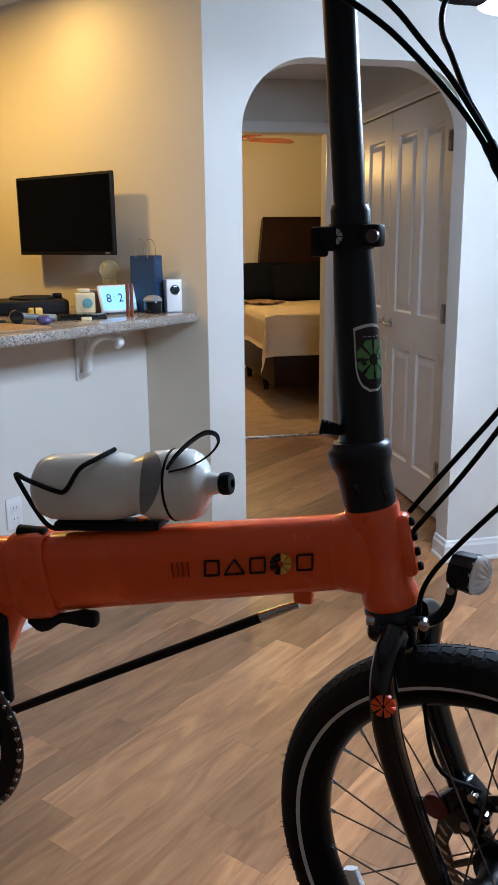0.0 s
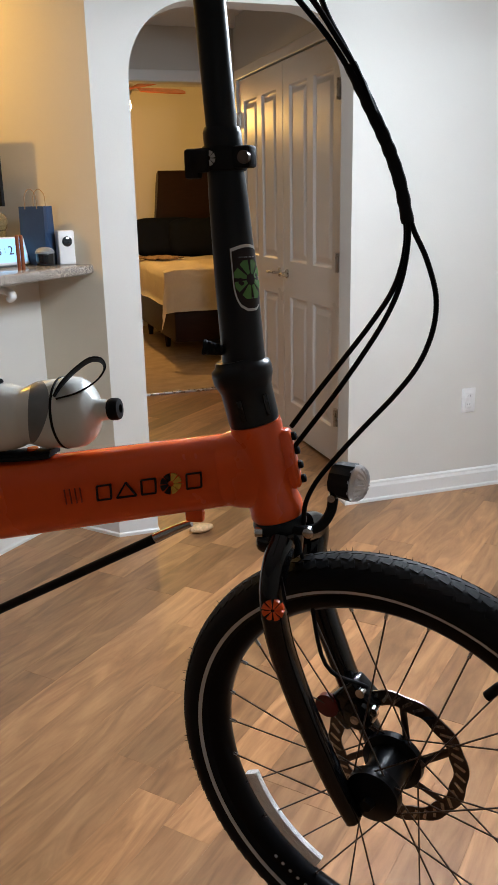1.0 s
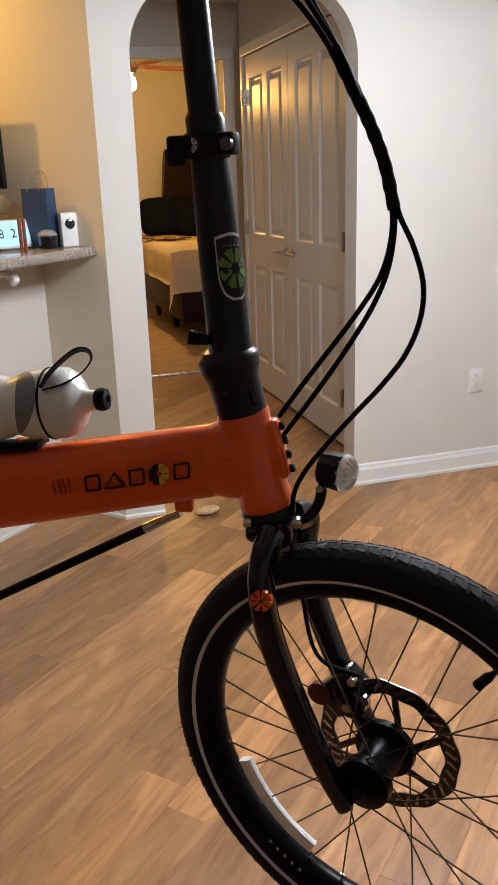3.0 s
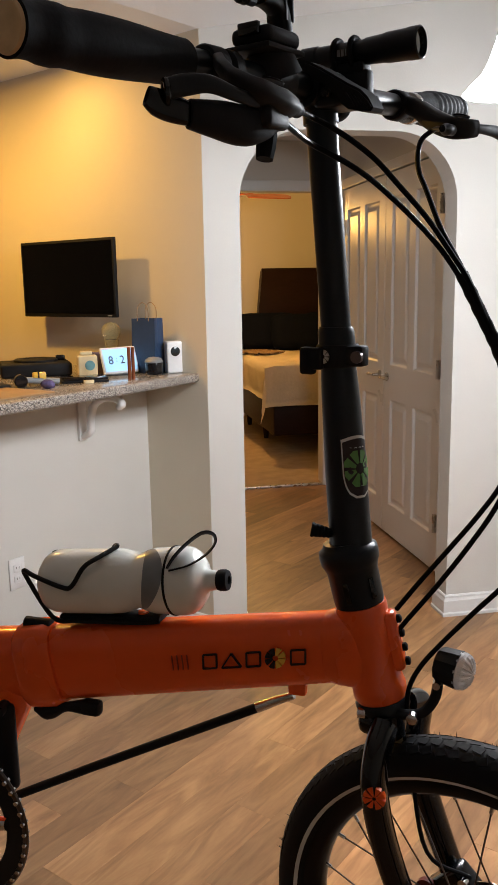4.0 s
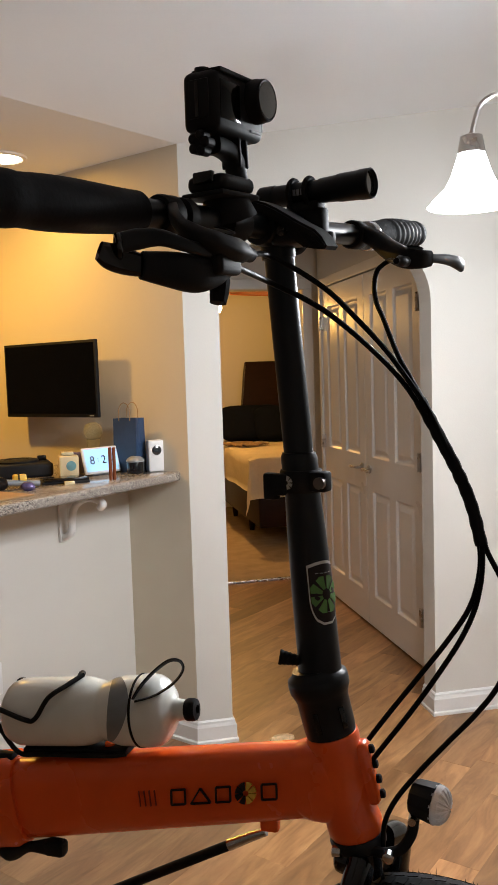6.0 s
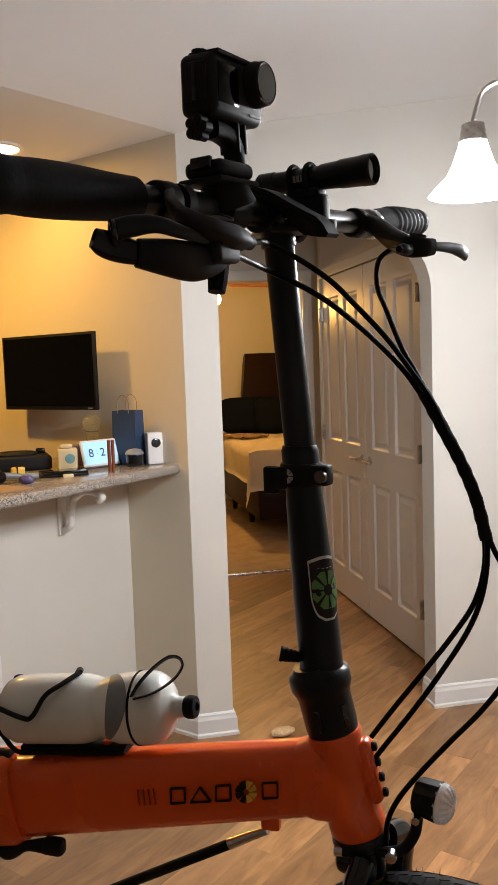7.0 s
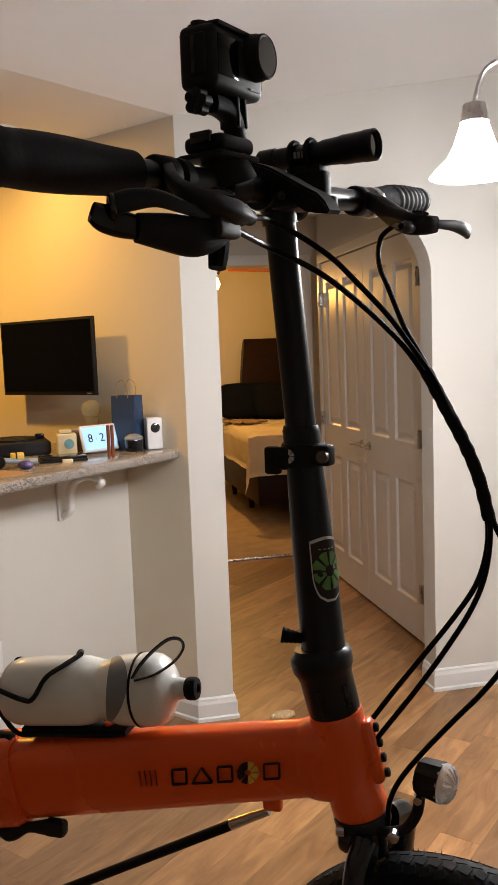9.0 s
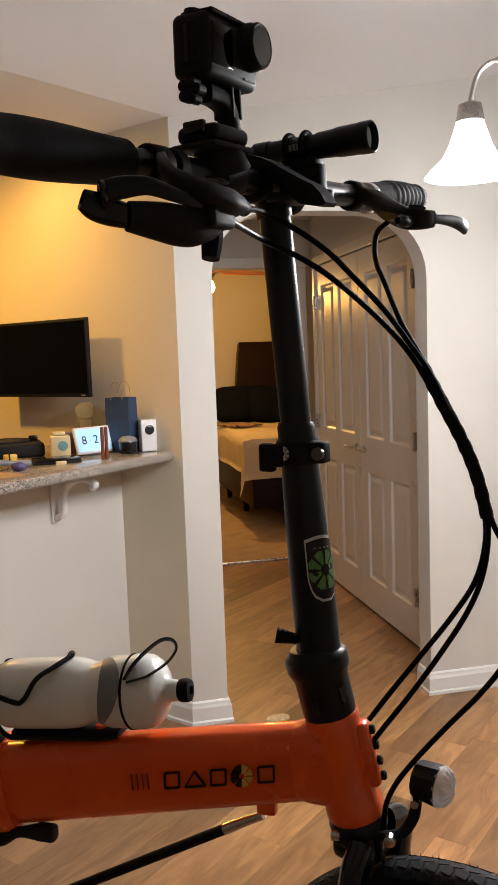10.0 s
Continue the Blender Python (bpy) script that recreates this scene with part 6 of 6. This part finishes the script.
def gift_bag():
    b = thing("gift_bag", on_bar(0.482, 3.60, -38), "navy blue paper gift bag with string handles on the bar", "bag")
    w, d, hgt = 0.054, 0.036, 0.215
    bm = bmesh.new()
    low = [bm.verts.new(v) for v in ((-w, -d, 0), (w, -d, 0), (w, d, 0), (-w, d, 0))]
    mids = [bm.verts.new(v) for v in ((-w, -d * 0.9, hgt * 0.55), (w, -d * 0.9, hgt * 0.55), (w * 0.93, 0, hgt * 0.55), (w, d * 0.9, hgt * 0.55), (-w, d * 0.9, hgt * 0.55), (-w * 0.93, 0, hgt * 0.55))]
    top = [bm.verts.new(v) for v in ((-w, -d * 0.8, hgt), (w, -d * 0.8, hgt), (w * 0.85, 0, hgt), (w, d * 0.8, hgt), (-w, d * 0.8, hgt), (-w * 0.85, 0, hgt))]
    bm.faces.new(low)
    for i in range(6):
        bm.faces.new((mids[i], mids[(i + 1) % 6], top[(i + 1) % 6], top[i]))
    for a, b2 in ((0, (0, 1)), (2, (3, 4))):
        bm.faces.new((low[a], low[a + 1], mids[b2[1]], mids[b2[0]]))
    bm.faces.new((low[1], low[2], mids[3], mids[2], mids[1]))
    bm.faces.new((low[3], low[0], mids[0], mids[5], mids[4]))
    bmesh.ops.recalc_face_normals(bm, faces=bm.faces)
    bmesh.ops.solidify(bm, geom=bm.faces[:], thickness=0.0012)
    part("body", bm, M_BAG, b, smooth=False)
    for y in (-d * 0.8, d * 0.8):
        part("handle", bm_sweep(spline([(-0.026, y, hgt - 0.01), (-0.024, y, hgt + 0.04), (0, y, hgt + 0.062), (0.024, y, hgt + 0.04), (0.026, y, hgt - 0.01)], 6), 0.0018, 8), M_STRING, b, "brown string handle")


gift_bag()


def security_camera():
    c = thing("indoor_camera", on_bar(0.578, 3.565, 10), "small white indoor camera with black round lens on the bar", "camera")
    part("body", bm_box(-0.031, 0.031, -0.024, 0.024, 0.0, 0.125, 0.005, 3), M_WHITE, c)
    part("lens_disc", moved(bm_lathe([(0.019, -0.024), (0.019, -0.0258), (0.012, -0.028), (0.004, -0.0285)], 28, "Y"), Matrix.Translation((0.002, 0, 0.085))), M_GLASS, c, "black round lens")


security_camera()


def smart_clock():
    c = thing("smart_display", on_bar(0.372, 3.540, 32), "white smart display clock with a pale lit screen on the bar", "clock")
    tilt = Matrix.Translation((0, 0, 0.006)) @ pose(0, 0, 0, -16)
    part("case", moved(bm_box(-0.082, 0.082, -0.006, 0.006, 0, 0.105, 0.005, 3), tilt), M_WHITE, c)
    scr = part("screen", moved(bm_box(-0.074, 0.074, -0.0072, -0.0055, 0.009, 0.097), tilt), M_CLOCKFACE, c, "pale blue lit screen", smooth=False)
    part("foot", bm_box(-0.05, 0.05, 0.0, 0.05, 0.0, 0.03, 0.008), M_GREY, c)
    for ch, x in (("8", -0.055), ("2", -0.002)):
        cu = bpy.data.curves.new("digit", "FONT")
        cu.body, cu.size, cu.extrude = ch, 0.046, 0.0004
        tmp = bpy.data.objects.new("tmp", cu)
        scene.collection.objects.link(tmp)
        me = bpy.data.meshes.new_from_object(tmp.evaluated_get(bpy.context.evaluated_depsgraph_get()))
        bpy.data.objects.remove(tmp)
        bm = bmesh.new()
        bm.from_mesh(me)
        moved(bm, tilt @ Matrix.Translation((x, -0.0078, 0.038)) @ pose(0, 0, 0, 90))
        part("digit", bm, M_INK, scr, "dark digit", smooth=False)
    for z in (0.047, 0.058):
        part("colon_dot", moved(bm_box(-0.018, -0.015, -0.0080, -0.0072, z, z + 0.003), tilt), M_GREY, scr, smooth=False)


smart_clock()


def small_cup():
    c = thing("black_jar", on_bar(0.497, 3.525), "short black jar with a dark lid on the bar", "jar")
    part("jar", bm_lathe([(0.03, 0), (0.034, 0.003), (0.035, 0.04), (0.033, 0.046)], 28), M_GLOSS, c)
    part("lid", bm_lathe([(0.036, 0.046), (0.036, 0.052), (0.03, 0.06), (0.02, 0.066), (0.006, 0.068)], 28), M_GREY, c, "grey domed lid")


small_cup()


def copper_tube():
    c = thing("copper_sticks", on_bar(0.4, 3.36), "two upright copper brown sticks standing on the bar", "stick")
    for x in (-0.007, 0.007):
        part("stick", moved(bm_lathe([(0.006, 0), (0.0065, 0.002), (0.0065, 0.118), (0.005, 0.12)], 16), Matrix.Translation((x, 0, 0))), M_COPPER, c)


copper_tube()


def candle_jar():
    c = thing("candle_jar", on_bar(0.24, 3.555, 4), "square glass candle jar with a teal label on the bar", "candle")
    part("jar", bm_box(-0.038, 0.038, -0.038, 0.038, 0.0, 0.082, 0.008, 3), M_WAX, c)
    part("label", moved(bm_lathe([(0.019, -0.0383), (0.019, -0.0392), (0.004, -0.0394)], 28, "Y"), Matrix.Translation((0.008, 0, 0.043))), M_TEAL, c, "round teal label")
    part("lid", bm_box(-0.028, 0.02, -0.03, 0.03, 0.083, 0.097, 0.005), M_WAX, c)


candle_jar()


def globe_vase():
    v = thing("glass_globe", on_bar(0.345, 3.78), "amber glass globe on a short fluted foot on the bar", "vase")
    foot = bmesh.new()
    rows = []
    for r, z in ((0.030, 0.0), (0.030, 0.004), (0.022, 0.02), (0.024, 0.07), (0.029, 0.122), (0.027, 0.128)):
        rows.append([foot.verts.new(((r + 0.0012 * (k % 2)) * math.cos(2 * math.pi * k / 32), (r + 0.0012 * (k % 2)) * math.sin(2 * math.pi * k / 32), z)) for k in range(32)])
    for a, b in zip(rows, rows[1:]):
        for k in range(32):
            foot.faces.new((a[k], a[(k + 1) % 32], b[(k + 1) % 32], b[k]))
    foot.faces.new(rows[0])
    foot.faces.new(rows[-1])
    bmesh.ops.recalc_face_normals(foot, faces=foot.faces)
    part("foot", foot, M_AMBER, v, "fluted glass foot")
    part("globe", bm_lathe([(0.024, 0.124), (0.034, 0.134), (0.039, 0.150), (0.039, 0.168), (0.032, 0.184), (0.018, 0.193), (0.005, 0.196)], 32), M_AMBER, v)


globe_vase()


def purple_box():
    b = bm_box(-0.06, 0.06, -0.02, 0.02, 0, 0.085, 0.008)
    ob = part("fabric_pouch", b, mat("purple_fabric", (0.12, 0.1, 0.16), 0.85, vary=0.2, scale=40, bump=0.001), None)
    ob.matrix_world = on_bar(0.315, 3.64, -10)
    tagged(ob, "muted purple fabric pouch behind the clock on the bar", "pouch")


purple_box()


def black_case():
    c = thing("black_case", on_bar(0.05, 3.66, 8), "low black plastic case with a round ribbed lid on the bar", "case")
    part("body", bm_box(-0.15, 0.12, -0.10, 0.10, 0, 0.055, 0.012, 3), M_PLASTIC, c)
    lidp = part("lid", moved(bm_lathe([(0.085, 0.054), (0.085, 0.062), (0.078, 0.066), (0.05, 0.066), (0.048, 0.063), (0.01, 0.063)], 40), Matrix.Translation((-0.01, 0, 0))), M_PLASTIC, c, "round ribbed lid")
    part("latch", bm_box(0.07, 0.105, 0.0, 0.03, 0.055, 0.075, 0.004), M_GLOSS, c)


black_case()


def wallet():
    w = thing("black_notebooks", on_bar(0.225, 3.36, 6), "stack of two thin black notebooks on the bar", "notebook")
    part("lower", bm_box(-0.085, 0.085, -0.055, 0.055, 0, 0.009, 0.002), M_PLASTIC, w)
    part("upper", moved(bm_box(-0.08, 0.08, -0.05, 0.05, 0.009, 0.018, 0.002), pose(0, 0, 0, 0, 0, 5)), M_GLOSS, w)


wallet()
tagp = part("label_tag", bm_box(-0.018, 0.018, -0.01, 0.01, 0, 0.012, 0.002), M_WAX, None)
tagp.matrix_world = on_bar(0.243, 3.285, 8)
tagged(tagp, "small cream paper tag on the bar", "tag")


def hand_tool():
    t = thing("hand_tool", on_bar(0.06, 3.235, 14), "grey and yellow hand tool lying on the bar", "tool")
    part("head", moved(bm_lathe([(0.02, -0.016), (0.023, -0.012), (0.023, 0.012), (0.02, 0.016), (0.008, 0.017)], 24, "Y"), Matrix.Translation((-0.05, 0, 0.023))), M_GLOSS, t)
    part("shaft", bm_sweep([(-0.035, 0, 0.026), (0.0, 0.004, 0.022), (0.085, 0.012, 0.014)], 0.011, 14), M_GREY, t, "grey shaft")
    part("grip", bm_box(-0.006, 0.04, 0.0, 0.024, 0.018, 0.05, 0.005), M_YELLOW, t, "yellow grip")
    part("trigger", bm_box(0.01, 0.016, -0.001, 0.025, 0.017, 0.052, 0.002), M_PLASTIC, t)


hand_tool()
ball = bmesh.new()
bmesh.ops.create_icosphere(ball, subdivisions=3, radius=0.017)
for v in ball.verts:
    v.co *= 1 + 0.18 * noise.noise(v.co * 70)
    v.co.x *= 1.5
wr = part("candy_wrapper", ball, mat("shiny_foil", (0.16, 0.13, 0.28), 0.2, 0.6, vary=0.5, scale=60), None, angle=20)
wr.matrix_world = pose(0.105, 3.175, BAR_Z + 0.0145)
tagged(wr, "crumpled shiny purple wrapper on the bar", "wrapper")
pad = part("place_mat", bm_box(-0.2, 0.1, -0.13, 0.13, 0, 0.006, 0.002), M_BROWNPAD, None)
pad.matrix_world = on_bar(-0.03, 3.06, 45)
tagged(pad, "brown board lying on the bar", "board")


def laptop():
    l = thing("laptop", on_bar(-0.2, 3.22, 30), "dark open laptop standing on the bar", "laptop")
    part("base", bm_box(-0.15, 0.15, -0.10, 0.10, 0, 0.014, 0.003), M_PLASTIC, l)
    part("screen", moved(bm_box(-0.15, 0.15, -0.004, 0.004, 0, 0.2, 0.003), Matrix.Translation((0, 0.10, 0.012)) @ pose(0, 0, 0, -18)), M_SCREEN_OFF, l, "dark screen")


laptop()


def treat():
    bm = bmesh.new()
    bmesh.ops.create_icosphere(bm, subdivisions=4, radius=1)
    for v in bm.verts:
        d = 1 + 0.12 * noise.noise(v.co * 2.3)
        v.co = (v.co.x * 0.052 * d, v.co.y * 0.03 * d, v.co.z * 0.017 * d + 0.016)
    ob = part("dog_biscuit", bm, M_TREAT, None, angle=60)
    ob.matrix_world = pose(1.025, 3.39, 0.0, 0, 0, 10)
    tagged(ob, "small tan chewed biscuit lying on the floor", "biscuit")


treat()

# ---- plank floor ----
floor = structure("floor", bm_box(-4.4, 4.1, -2.7, 7.1, -0.05, -0.004), M_FLOOR, "brown wood-look plank floor", "floor")


def plank_floor():
    rnd = random.Random(11)
    W = 0.122
    ca, sa = math.cos(radians(PLANK_TURN)), math.sin(radians(PLANK_TURN))
    # one bevelled board, unit sized in x
    shapes = {}

    def board(length):
        key = round(length, 2)
        if key not in shapes:
            bm = bm_box(0.0, key, 0.0, W, -0.0035, 0.0)
            top = [e for e in bm.edges if all(v.co.z > -0.001 for v in e.verts)]
            bmesh.ops.bevel(bm, geom=top, offset=0.0005, segments=1, affect="EDGES")
            me = bpy.data.meshes.new("plank")
            bm.to_mesh(me)
            bm.free()
            me.materials.append(M_PLANK)
            shapes[key] = me
        return shapes[key]

    near, rest = [], []
    for r in range(-60, 62):
        v = r * W
        u = -7.2 + rnd.uniform(0, 0.9)
        while u < 9.5:
            length = rnd.choice((0.45, 0.6, 0.75, 0.9, 1.05, 1.2))
            mx, my = (u + length / 2) * ca - (v + W / 2) * sa, (u + length / 2) * sa + (v + W / 2) * ca
            def kept(x, y):
                return -4.3 < x < 4.0 and -2.6 < y < 3.50 or (x + y < 4.2 and -4.3 < x and 3.4 < y < 7.0) or (0.70 < x < 2.02 and 3.3 < y < 5.94)

            ends = [((u + e * length) * ca - (v + f * W) * sa, (u + e * length) * sa + (v + f * W) * ca) for e in (0.02, 0.5, 0.98) for f in (0.02, 0.98)]
            if any(kept(*q) for q in ends):
                near.append((math.hypot(mx - 0.9, my - 2.3), u, v, length))
            u += length
    near.sort()
    for i, (d, u, v, length) in enumerate(near):
        m = Matrix.Rotation(radians(PLANK_TURN), 4, "Z") @ Matrix.Translation((u, v, 0))
        if i < 290:
            ob = new("plank", board(length))
            ob.parent = floor
            ob.matrix_local = m
        else:
            rest.append((m, length))
    verts, faces = [], []
    for m, length in rest:
        k = len(verts)
        for x, y, z in ((0, 0, -0.0006), (length, 0, -0.0006), (length, W, -0.0006), (0, W, -0.0006), (0.0005, 0.0005, 0), (length - 0.0005, 0.0005, 0), (length - 0.0005, W - 0.0005, 0), (0.0005, W - 0.0005, 0)):
            verts.append(tuple(m @ Vector((x, y, z))))
        faces += [(k + 4, k + 5, k + 6, k + 7)] + [(k + i, k + (i + 1) % 4, k + 4 + (i + 1) % 4, k + 4 + i) for i in range(4)]
    me = bpy.data.meshes.new("far_planks")
    me.from_pydata(verts, [], faces)
    me.materials.append(M_PLANK)
    ob = new("far_planks", me)
    ob.parent = floor
    tagged(ob, kind="stuff")


plank_floor()
